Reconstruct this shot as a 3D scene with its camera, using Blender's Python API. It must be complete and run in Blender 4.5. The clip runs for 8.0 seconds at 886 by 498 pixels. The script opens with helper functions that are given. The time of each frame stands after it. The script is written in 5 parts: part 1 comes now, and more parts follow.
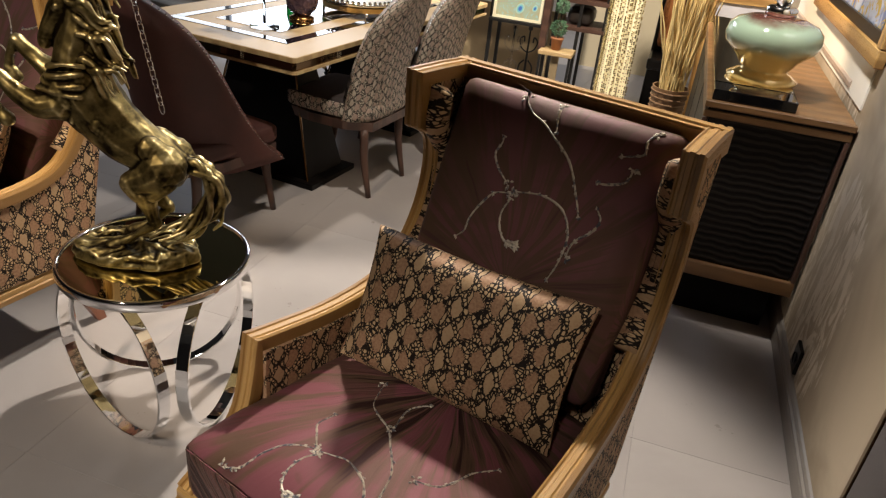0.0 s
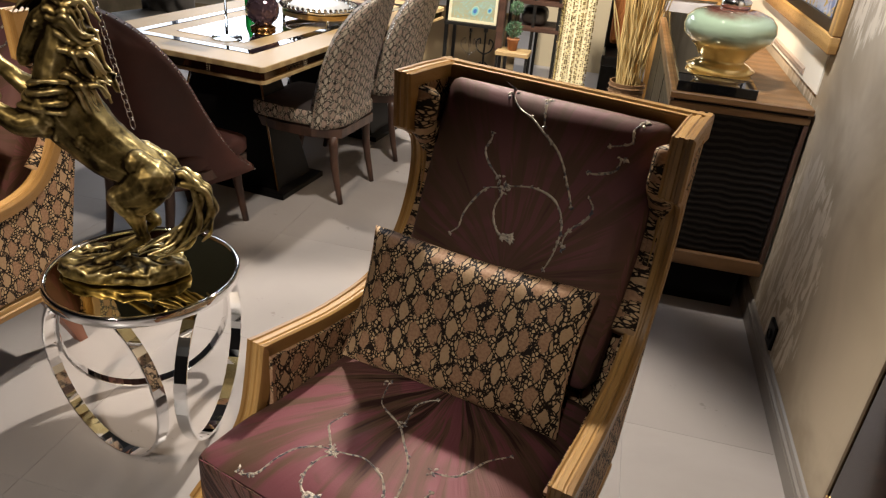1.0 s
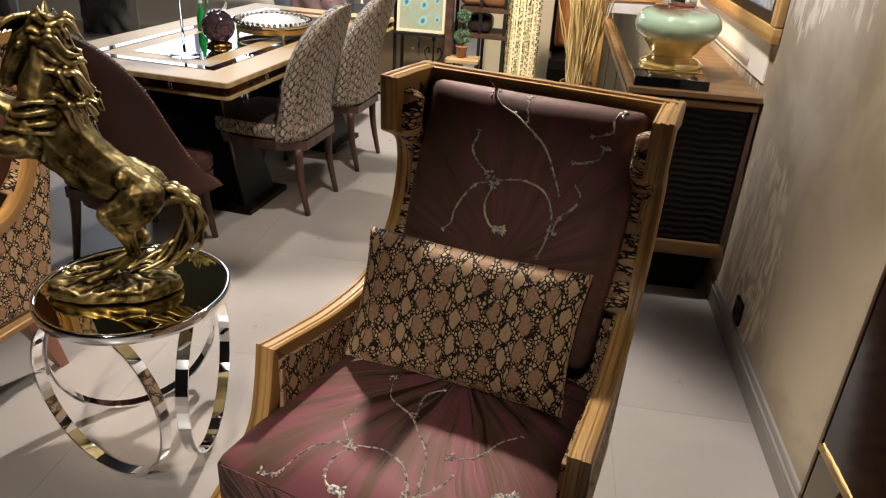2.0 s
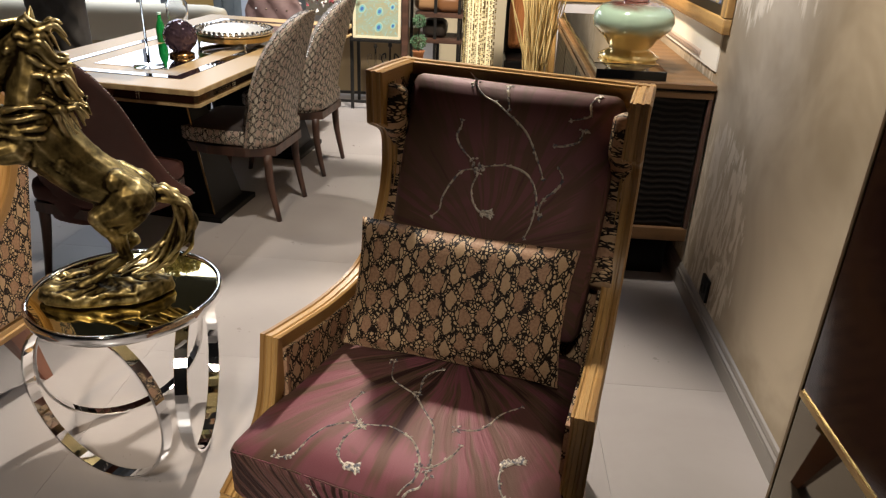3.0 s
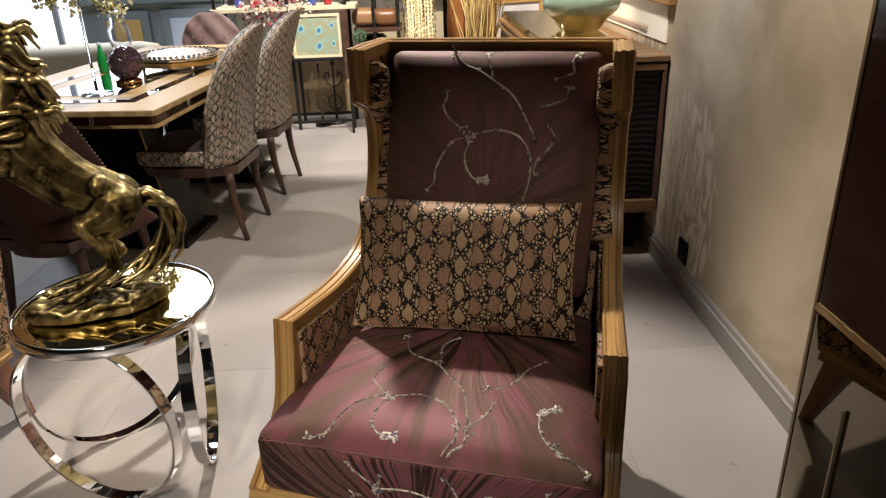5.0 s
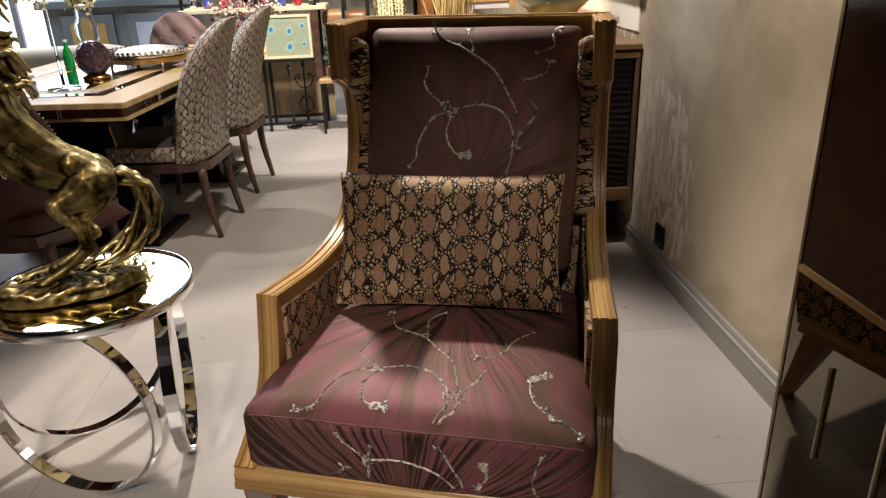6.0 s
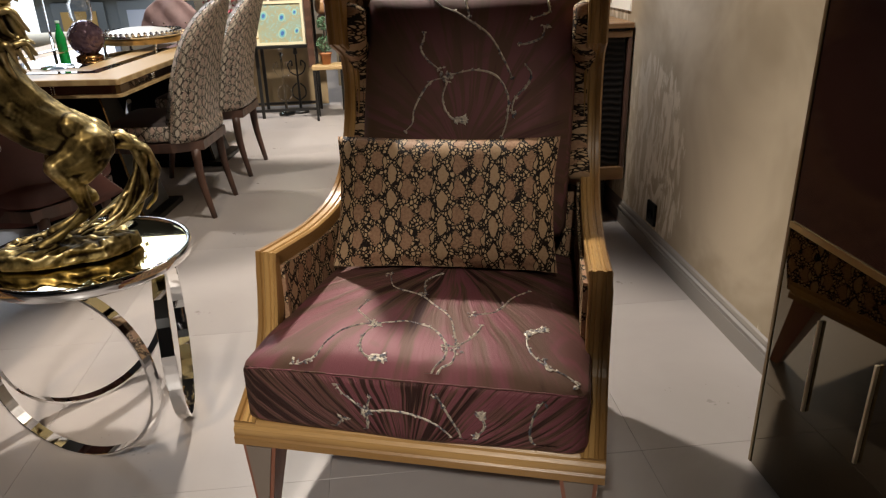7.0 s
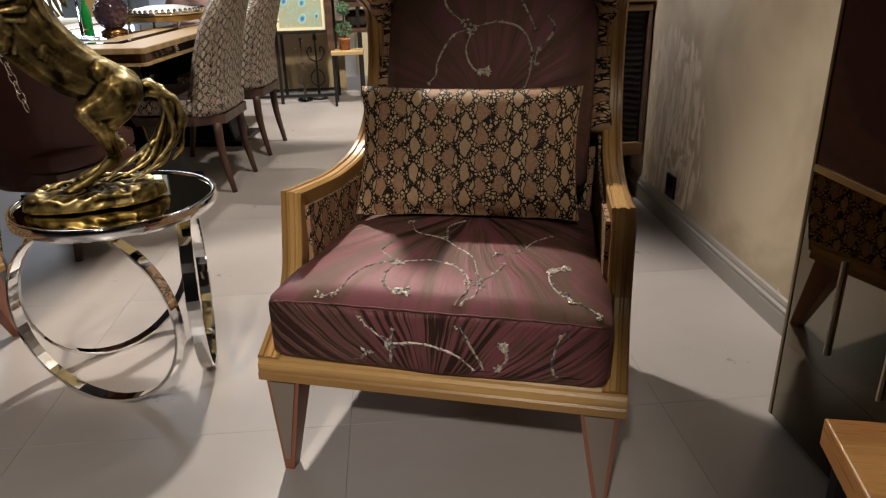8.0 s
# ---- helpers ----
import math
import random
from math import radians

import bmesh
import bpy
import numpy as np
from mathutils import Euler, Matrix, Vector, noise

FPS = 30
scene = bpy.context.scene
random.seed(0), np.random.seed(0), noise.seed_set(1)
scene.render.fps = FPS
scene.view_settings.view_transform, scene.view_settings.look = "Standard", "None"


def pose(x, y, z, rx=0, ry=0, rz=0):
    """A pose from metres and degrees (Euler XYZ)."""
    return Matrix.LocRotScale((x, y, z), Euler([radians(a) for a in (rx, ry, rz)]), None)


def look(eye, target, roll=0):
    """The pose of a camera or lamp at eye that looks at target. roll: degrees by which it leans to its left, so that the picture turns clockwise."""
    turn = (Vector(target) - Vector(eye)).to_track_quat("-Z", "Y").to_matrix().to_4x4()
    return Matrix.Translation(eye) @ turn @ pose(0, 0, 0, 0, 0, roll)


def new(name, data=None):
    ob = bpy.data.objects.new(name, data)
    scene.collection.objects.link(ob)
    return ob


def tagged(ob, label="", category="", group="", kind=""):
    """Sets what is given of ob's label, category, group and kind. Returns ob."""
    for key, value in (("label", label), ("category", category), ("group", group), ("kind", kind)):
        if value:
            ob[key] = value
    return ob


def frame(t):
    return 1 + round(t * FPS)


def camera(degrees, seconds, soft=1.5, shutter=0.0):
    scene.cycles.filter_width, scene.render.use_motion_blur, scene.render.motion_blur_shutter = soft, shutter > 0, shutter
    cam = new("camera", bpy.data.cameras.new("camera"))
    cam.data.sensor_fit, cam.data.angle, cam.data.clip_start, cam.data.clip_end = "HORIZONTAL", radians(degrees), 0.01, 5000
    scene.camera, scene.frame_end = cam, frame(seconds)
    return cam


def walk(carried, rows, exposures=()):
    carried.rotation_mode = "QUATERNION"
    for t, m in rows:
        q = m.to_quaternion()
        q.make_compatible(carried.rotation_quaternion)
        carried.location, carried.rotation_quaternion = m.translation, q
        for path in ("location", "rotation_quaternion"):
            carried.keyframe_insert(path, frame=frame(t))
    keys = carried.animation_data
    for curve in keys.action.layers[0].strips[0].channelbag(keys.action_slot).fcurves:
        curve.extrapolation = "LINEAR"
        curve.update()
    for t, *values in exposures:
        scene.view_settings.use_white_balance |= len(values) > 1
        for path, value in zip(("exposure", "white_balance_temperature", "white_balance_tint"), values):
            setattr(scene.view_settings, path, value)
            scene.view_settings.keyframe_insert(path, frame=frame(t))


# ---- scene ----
cam = camera(63.9, 8.0, soft=1.25)
PATH = [
    (0, (0.85, 0.363, 1.551), (0.376, 2.056, 0.598), 6.5),
    (0.5, (0.815, 0.335, 1.543), (0.394, 2.048, 0.6), 5.7),
    (1, (0.771, 0.3, 1.54), (0.411, 2.034, 0.611), 5.1),
    (1.5, (0.719, 0.257, 1.533), (0.426, 2.014, 0.625), 4.1),
    (3, (0.595, 0.11, 1.5), (0.498, 1.912, 0.637), 2.4),
    (3.5, (0.552, 0.074, 1.472), (0.496, 1.886, 0.627), 1.2),
    (4, (0.513, 0.057, 1.448), (0.488, 1.877, 0.617), -0.1),
    (4.5, (0.482, 0.057, 1.411), (0.492, 1.884, 0.596), -1.3),
    (6, (0.418, 0.037, 1.28), (0.555, 1.879, 0.512), -2.1),
    (6.5, (0.407, 0.012, 1.241), (0.563, 1.851, 0.472), -1.8),
    (7, (0.396, -0.013, 1.207), (0.559, 1.824, 0.433), -1.8),
    (7.5, (0.383, -0.045, 1.155), (0.53, 1.791, 0.376), -1.7),
    (8, (0.366, -0.075, 1.087), (0.492, 1.769, 0.322), -1.6),
]
EXPOSURE = [(0, 0.02), (1, 0.07), (3, 0.06), (4.5, 0.09), (6.5, 0.08), (7, 0.04), (8, -0.05)]
walk(cam, [(t, look(eye, target, roll)) for t, eye, target, roll in PATH], EXPOSURE)

# ---- world and lights ----
world = bpy.data.worlds.new("World")
scene.world = world
world.use_nodes = True
world.node_tree.nodes["Background"].inputs[0].default_value = (0.9, 0.95, 1.0, 1)
world.node_tree.nodes["Background"].inputs[1].default_value = 0.0012


def spot(place, target, watts, degrees, colour, blend=0.25, size=0.07):
    data = bpy.data.lights.new("unseen_spot_light", "SPOT")
    data.energy, data.spot_size, data.spot_blend, data.shadow_soft_size, data.color = watts, radians(degrees), blend, size, colour
    ob = new("unseen_spot_light", data)
    ob.matrix_world = look(place, target)
    return ob


def area(place, target, watts, w, h, colour):
    data = bpy.data.lights.new("unseen_panel_light", "AREA")
    data.energy, data.shape, data.size, data.size_y, data.color = watts, "RECTANGLE", w, h, colour
    ob = new("unseen_panel_light", data)
    ob.matrix_world = look(place, target)
    return ob


WARM, NEUTRAL, COOL = (1.0, 0.80, 0.58), (1.0, 0.91, 0.80), (0.80, 0.88, 1.0)
CEILING = 2.9
# track spots, all out of view: over the dining table, over the aisle in front of the armchair, along the wall
spot((0.02, 3.52, 2.85), (0.20, 1.6, 0.3), 520, 56, NEUTRAL, 0.40)
spot((1.15, 3.3, 2.85), (0.75, 1.5, 0.4), 35, 55, NEUTRAL)
spot((-0.35, -1.6, 2.85), (-0.18, 0.86, 0.0), 390, 35, NEUTRAL, 0.5)
# unseen fill spot, added to brighten the pillow and back cushion
spot((0.55, -0.6, 2.85), (0.58, 1.68, 0.66), 105, 19, NEUTRAL, 1.0)
spot((-0.75, -0.2, 2.85), (-0.42, 1.72, 0.85), 250, 26, WARM, 0.4)
spot((-1.0, 3.9, 2.85), (-1.0, 4.1, 0.0), 180, 80, NEUTRAL)
spot((0.22, 2.95, 2.85), (-0.4, 4.0, 0.5), 190, 56, NEUTRAL, 0.5)
spot((-1.75, -0.5, 2.85), (-1.30, 2.0, 0.85), 200, 30, NEUTRAL, 0.5)
spot((0.45, 4.2, 2.85), (1.45, 4.30, 1.1), 420, 46, WARM, 0.6)
# unseen spot, added to brighten the near side of the vase
spot((0.62, 2.75, 2.85), (1.24, 3.45, 1.0), 210, 34, NEUTRAL, 0.5)
spot((0.3, 4.4, 2.85), (0.3, 6.0, 0.6), 620, 75, NEUTRAL)
spot((0.75, 2.55, 2.85), (1.51, 2.70, 1.90), 430, 50, (0.88, 0.90, 1.0), 1.0)
spot((0.80, 1.65, 2.85), (1.51, 1.75, 1.75), 290, 46, (1.0, 0.89, 0.74), 1.0)
# unseen cool panel, added to brighten the far seating
area((-2.6, 7.0, 2.8), (-2.6, 7.0, 0), 130, 2.0, 2.0, COOL)

# ---- materials ----


class V:
    """A socket with arithmetic."""

    def __init__(self, tree, socket):
        self.t, self.s = tree, socket

    def op(self, kind, *others, clamp=False):
        n = self.t.nodes.new("ShaderNodeMath")
        n.operation, n.use_clamp = kind, clamp
        for i, o in enumerate((self, *others)):
            if isinstance(o, V):
                self.t.links.new(o.s, n.inputs[i])
            else:
                n.inputs[i].default_value = o
        return V(self.t, n.outputs[0])

    def __add__(self, o): return self.op("ADD", o)
    def __sub__(self, o): return self.op("SUBTRACT", o)
    def __mul__(self, o): return self.op("MULTIPLY", o)
    def __truediv__(self, o): return self.op("DIVIDE", o)
    def frac(self): return self.op("FRACT")
    def absolute(self): return self.op("ABSOLUTE")
    def least(self, o): return self.op("MINIMUM", o)
    def most(self, o): return self.op("MAXIMUM", o)

    def ramp(self, a, b, lo=0.0, hi=1.0, smooth=True):
        n = self.t.nodes.new("ShaderNodeMapRange")
        n.interpolation_type = "SMOOTHSTEP" if smooth else "LINEAR"
        self.t.links.new(self.s, n.inputs[0])
        for i, v in zip((1, 2, 3, 4), (a, b, lo, hi)):
            n.inputs[i].default_value = v
        return V(self.t, n.outputs[0])


class Mat:
    """A principled material with helpers for its nodes."""

    def __init__(self, name, colour=(0.5, 0.5, 0.5), rough=0.5, metal=0.0, **inputs):
        self.m = bpy.data.materials.new(name)
        self.m.use_nodes = True
        self.t = self.m.node_tree
        self.b = self.t.nodes["Principled BSDF"]
        self.b.inputs["Base Color"].default_value = (*colour, 1)
        self.b.inputs["Roughness"].default_value, self.b.inputs["Metallic"].default_value = rough, metal
        for key, value in inputs.items():
            self.b.inputs[key.replace("_", " ")].default_value = value
        self.m.diffuse_color = (*colour, 1)

    def coords(self, kind="Object"):
        return self.t.nodes.new("ShaderNodeTexCoord").outputs[kind]

    def split(self, socket):
        n = self.t.nodes.new("ShaderNodeSeparateXYZ")
        self.t.links.new(socket, n.inputs[0])
        return [V(self.t, o) for o in n.outputs]

    def join(self, x, y, z=0.0):
        n = self.t.nodes.new("ShaderNodeCombineXYZ")
        for i, v in enumerate((x, y, z)):
            if isinstance(v, V):
                self.t.links.new(v.s, n.inputs[i])
            else:
                n.inputs[i].default_value = v
        return n.outputs[0]

    def scaled(self, socket, scale):
        n = self.t.nodes.new("ShaderNodeMapping")
        n.inputs["Scale"].default_value = scale
        self.t.links.new(socket, n.inputs[0])
        return n.outputs[0]

    def noise(self, socket, scale, detail=3.0, rough=0.55, twist=0.0):
        n = self.t.nodes.new("ShaderNodeTexNoise")
        n.inputs["Scale"].default_value, n.inputs["Detail"].default_value, n.inputs["Roughness"].default_value, n.inputs["Distortion"].default_value = scale, detail, rough, twist
        self.t.links.new(socket, n.inputs["Vector"])
        return V(self.t, n.outputs[0])

    def cells(self, socket, scale, feature="DISTANCE_TO_EDGE", randomness=1.0):
        n = self.t.nodes.new("ShaderNodeTexVoronoi")
        n.feature = feature
        n.inputs["Scale"].default_value, n.inputs["Randomness"].default_value = scale, randomness
        self.t.links.new(socket, n.inputs["Vector"])
        return V(self.t, n.outputs[0])

    def blend(self, f, a, b):
        """a where f is 0, b where f is 1; colours or sockets."""
        n = self.t.nodes.new("ShaderNodeMix")
        n.data_type = "RGBA"
        self.t.links.new(f.s, n.inputs[0])
        for i, c in ((6, a), (7, b)):
            if isinstance(c, tuple):
                n.inputs[i].default_value = (*c, 1)
            else:
                self.t.links.new(c, n.inputs[i])
        return n.outputs[2]

    def set(self, name, value):
        self.t.links.new(value.s if isinstance(value, V) else value, self.b.inputs[name])
        return self

    def bump(self, height, strength=0.3, distance=0.002):
        n = self.t.nodes.new("ShaderNodeBump")
        n.inputs["Strength"].default_value, n.inputs["Distance"].default_value = strength, distance
        self.t.links.new(height.s, n.inputs["Height"])
        self.t.links.new(n.outputs[0], self.b.inputs["Normal"])
        return self


def wood_material(name, light, mid, dark, rough=0.38, grain=1.0):
    m = Mat(name, mid, rough)
    uv = m.coords("UV")
    u, v, _ = m.split(uv)
    wob = m.noise(m.scaled(uv, (3, 6, 1)), 1.0, 2)
    fine = m.noise(m.scaled(uv, (14 * grain, 420 * grain, 1)), 1.0, 3)
    rings = ((v * (62 * grain) + wob * 5.0 + m.noise(m.scaled(uv, (1.6, 22, 1)), 1.0, 2) * 4.0).op("SINE") * 0.5 + 0.5)
    base = m.blend(rings.ramp(0.15, 0.95), mid, light)
    base = m.blend((fine * rings).ramp(0.46, 0.95, 0.0, 0.75), base, dark)
    m.set("Base Color", base)
    m.set("Roughness", fine.ramp(0.2, 0.8, rough - 0.08, rough + 0.12))
    m.bump(fine + rings * 0.6, 0.25, 0.0012)
    return m.m


def snake_material(name, gloss=0.55, tint=(1, 1, 1), size=1.0):
    """Printed snakeskin: columns of pale lenses, ragged taupe blotches and runs of small chips in a dark net."""
    m = Mat(name, (0.2, 0.15, 0.12), gloss, Specular_IOR_Level=0.16)
    uv = m.coords("UV")
    x, y, _ = m.split(uv)
    wx = (m.noise(uv, 38.0, 2) - 0.5) * 0.16
    wy = (m.noise(m.scaled(uv, (1, 1, 1)), 29.0, 2) - 0.5) * 0.34
    u, v = x / (0.124 * size) + wx, y / (0.062 * size) + wy
    rag = (m.noise(uv, 230.0 / size, 4, 0.7) - 0.5)

    def lens(cu, cv, ru, rv):
        fu = ((u + (0.5 - cu)).frac() - 0.5) / ru
        fv = ((v + (0.5 - cv)).frac() - 0.5) / rv
        return (fu * fu + fv * fv).op("SQRT") * 0.5 + (fu.absolute() + fv.absolute()) * 0.5

    eye = lens(0.0, 0.0, 0.112, 0.41) + rag * 0.45
    # small dark-ringed scales beside the lenses
    side = lens(0.165, 0.5, 0.040, 0.26).least(lens(0.835, 0.5, 0.040, 0.26)) + rag * 0.30
    # taupe blotches in two columns, half a step off the lenses
    patch = lens(0.295, 0.42, 0.172, 0.44).least(lens(0.705, 0.58, 0.172, 0.44)) + rag * 1.15
    # runs of small chips between them
    chip = m.cells(m.scaled(uv, (1.1, 0.95, 1)), 104.0 / size, "DISTANCE_TO_EDGE", 0.9) + rag * 0.10
    chips = chip.ramp(0.10, 0.17)
    shade = m.noise(uv, 150.0, 3)
    tone = m.cells(m.scaled(uv, (1.1, 0.95, 1)), 104.0 / size, "F1", 0.9)
    c = [tuple(p * q for p, q in zip(col, tint)) for col in ((0.009, 0.006, 0.005), (0.255, 0.165, 0.110), (0.180, 0.110, 0.074), (0.29, 0.215, 0.14), (0.37, 0.285, 0.185))]
    net = m.blend(chips, c[0], m.blend(tone.ramp(0.25, 0.6), c[4], c[3]))
    col = m.blend(patch.ramp(0.90, 0.97), m.blend(shade.ramp(0.32, 0.72), c[1], c[2]), net)
    rim = patch.ramp(0.88, 0.95) * patch.ramp(1.01, 1.11, 1.0, 0.0) * m.noise(uv, 90.0, 2).ramp(0.38, 0.52)
    col = m.blend(rim, col, c[0])
    col = m.blend(side.ramp(1.25, 1.5, 1.0, 0.0), col, c[0])
    col = m.blend(side.ramp(0.85, 1.0, 1.0, 0.0), col, c[3])
    ring = eye.ramp(0.98, 1.05) * eye.ramp(1.14, 1.30, 1.0, 0.0)
    col = m.blend(ring, col, c[0])
    col = m.blend(eye.ramp(0.93, 1.0, 1.0, 0.0), col, m.blend(shade.ramp(0.40, 0.75), c[3], c[1]))
    m.set("Base Color", col)
    high = (patch.ramp(0.86, 0.98, 1.0, 0.0) + chips * 0.8).least(1.0) * (ring * -1.0 + 1.0)
    m.set("Roughness", high.ramp(0.0, 1.0, 0.62, gloss))
    m.bump(high + m.noise(uv, 900.0, 1) * 0.3, 0.35, 0.001)
    return m.m


def shell_material(name, fan=(0.0, 0.0), spread=1.0, relief=0.9, depth=0.028, gloss=0.38, folds=(0.42, 0.47), swag=0.0, pink=(0.150, 0.052, 0.061)):
    """Plum shot satin pleated in the rays of a shell that start from one point; the pleat troughs are shaded in its
    colour.
    """
    m = Mat(name, (0.06, 0.02, 0.025), 0.38)
    m.b.inputs["Specular IOR Level"].default_value = 0.34
    m.b.inputs["Specular Tint"].default_value = (1.0, 0.50, 0.52, 1)
    uv = m.coords("UV")
    x, y, _ = m.split(uv)
    wob = (m.noise(uv, 4.0, 2) - 0.5) * 0.05
    dx, dy = x - fan[0] + wob, y - fan[1]
    dy = dy - dx * dx * swag
    far = (dx * dx + dy * dy).op("SQRT").most(0.004)
    cs, sn = dx / far, dy / far
    ray = m.noise(m.join(cs * (7.0 * spread), sn * (7.0 * spread), far * 1.6), 1.6, 3, 0.6)
    broad = m.noise(m.join(cs * 2.2, sn * 2.2, far * 3.0 + 4.0), 1.3, 2)
    weave = m.noise(m.scaled(uv, (900, 260, 1)), 1.0, 2)
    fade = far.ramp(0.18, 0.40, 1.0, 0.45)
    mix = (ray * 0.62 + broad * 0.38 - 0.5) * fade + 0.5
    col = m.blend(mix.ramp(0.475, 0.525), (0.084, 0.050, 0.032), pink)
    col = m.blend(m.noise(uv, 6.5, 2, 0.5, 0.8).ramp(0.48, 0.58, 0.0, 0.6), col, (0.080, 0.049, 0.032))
    # shade of the pleat troughs, put into the colour along the low rays
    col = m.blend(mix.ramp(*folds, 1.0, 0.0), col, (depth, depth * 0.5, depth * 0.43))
    m.set("Base Color", col)
    m.set("Roughness", mix.ramp(0.35, 0.65, gloss + 0.14, gloss))
    m.bump(ray * fade + broad * 0.5 * fade + weave * 0.04, relief, 0.009)
    return m.m


WOOD = wood_material("honey_zebrano_wood", (0.46, 0.27, 0.092), (0.28, 0.150, 0.046), (0.065, 0.030, 0.010), 0.32, 1.35)
WOOD_PALE = wood_material("pale_oak_wood", (0.47, 0.34, 0.165), (0.37, 0.25, 0.115), (0.26, 0.15, 0.07))
WOOD_MID = wood_material("brown_oak_wood", (0.20, 0.11, 0.045), (0.14, 0.072, 0.028), (0.06, 0.028, 0.012))
WOOD_DARK = wood_material("dark_walnut_wood", (0.085, 0.042, 0.028), (0.055, 0.027, 0.018), (0.02, 0.010, 0.007), 0.42)
SNAKE = snake_material("snakeskin_upholstery", 0.60, (1.58, 1.45, 1.28), 1.0)
SNAKE_GREY = snake_material("silvery_snakeskin_upholstery", 0.30, (1.62, 1.90, 2.30), 0.80)
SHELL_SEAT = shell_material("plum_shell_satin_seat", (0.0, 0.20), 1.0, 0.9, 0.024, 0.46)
# copy for the front border: wider trough bands put more shade into its colour
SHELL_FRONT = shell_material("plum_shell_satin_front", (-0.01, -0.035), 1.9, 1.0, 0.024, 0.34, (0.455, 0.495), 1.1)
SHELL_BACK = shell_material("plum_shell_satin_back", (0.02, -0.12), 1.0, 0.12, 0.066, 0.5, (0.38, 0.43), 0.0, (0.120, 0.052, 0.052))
CHROME = Mat("polished_chrome", (0.86, 0.86, 0.87), 0.045, 1.0).m
BLACK = Mat("black_lacquer", (0.004, 0.0033, 0.003), 0.3, Specular_IOR_Level=0.15).m
GOLD_TRIM = Mat("brushed_gold_trim", (0.55, 0.38, 0.16), 0.28, 1.0).m


def metal_material(name, dark, bright, rough=0.3):
    m = Mat(name, bright, rough, 1.0)
    o = m.coords()
    n = m.noise(o, 17.0, 5, 0.62) * 0.55 + m.noise(o, 7.0, 3, 0.6, 1.0) * 0.45
    m.set("Base Color", m.blend(n.ramp(0.42, 0.58), dark, bright))
    m.set("Roughness", n.ramp(0.3, 0.7, rough + 0.2, rough))
    m.bump(m.noise(o, 90.0, 3), 0.25, 0.003)
    return m.m


def statue_material():
    """Antique gold: rubbed bright on the ridges, dark patina in the hollows and in blotches."""
    m = Mat("antique_gold_patina", (0.42, 0.32, 0.14), 0.36, 1.0)
    o = m.coords()
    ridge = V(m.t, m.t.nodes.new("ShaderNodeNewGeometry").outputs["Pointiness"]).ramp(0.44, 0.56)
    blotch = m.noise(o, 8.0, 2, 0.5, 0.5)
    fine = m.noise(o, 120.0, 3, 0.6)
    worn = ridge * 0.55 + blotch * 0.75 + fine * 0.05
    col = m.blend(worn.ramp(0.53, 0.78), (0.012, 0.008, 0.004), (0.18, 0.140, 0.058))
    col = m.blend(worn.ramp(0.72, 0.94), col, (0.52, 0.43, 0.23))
    m.set("Base Color", col)
    m.set("Roughness", worn.ramp(0.5, 0.9, 0.60, 0.40))
    m.bump(fine, 0.10, 0.001)
    return m.m


ANTIQUE_GOLD = statue_material()


def floor_material():
    m = Mat("grey_porcelain_tile", (0.3, 0.28, 0.27), 0.3)
    o = m.coords()
    cloud = m.noise(o, 1.3, 5, 0.6, 0.5)
    fine = m.noise(o, 14.0, 4, 0.6)
    info = m.t.nodes.new("ShaderNodeObjectInfo")
    tone = V(m.t, info.outputs["Random"])
    col = m.blend((cloud * 0.8 + fine * 0.08 + tone * 0.12).ramp(0.30, 0.80), (0.290, 0.264, 0.252), (0.36, 0.33, 0.318))
    m.set("Base Color", col)
    m.set("Roughness", (cloud * 0.6 + fine * 0.4).ramp(0.3, 0.7, 0.27, 0.33))
    return m.m


def plaster_material():
    m = Mat("beige_brushed_plaster", (0.4, 0.33, 0.24), 0.5)
    o = m.coords()
    cloud = m.noise(o, 1.6, 4, 0.6, 0.6)
    drag = m.noise(m.scaled(o, (1, 5.0, 1.5)), 3.2, 5, 0.62, 1.4)
    col = m.blend(cloud.ramp(0.34, 0.66), (0.285, 0.222, 0.145), (0.43, 0.35, 0.248))
    streak = (drag * m.noise(o, 1.1, 2).ramp(0.42, 0.58)).ramp(0.44, 0.58)
    col = m.blend(streak, col, (0.54, 0.46, 0.35))
    m.set("Base Color", col)
    m.set("Roughness", streak.ramp(0, 1, 0.55, 0.3))
    m.bump(drag, 0.15, 0.003)
    return m.m


FLOOR, PLASTER = floor_material(), plaster_material()
# DARK_WALL and CEIL: tones chosen dark so that little light bounces back
DARK_WALL = Mat("dark_brown_wall_paint", (0.03, 0.025, 0.022), 0.8).m
GROUT = Mat("grey_grout", (0.29, 0.27, 0.26), 0.8).m
BASEBOARD = Mat("taupe_satin_paint", (0.20, 0.175, 0.15), 0.4).m
CEIL = Mat("unseen_ceiling_dark", (0.025, 0.025, 0.026), 0.9).m

# ---- building helpers ----
from mathutils import geometry


def uv_box(bm, along=None):
    """Metre-true box mapping; along: the axis (0, 1, 2) that the grain follows."""
    layer = bm.loops.layers.uv.verify()
    for f in bm.faces:
        n = [abs(c) for c in f.normal]
        k = n.index(max(n))
        axes = [(1, 2), (0, 2), (0, 1)][k]
        if along is not None and along in axes:
            axes = (along, axes[0] if axes[1] == along else axes[1])
        for l in f.loops:
            l[layer].uv = (l.vert.co[axes[0]], l.vert.co[axes[1]])


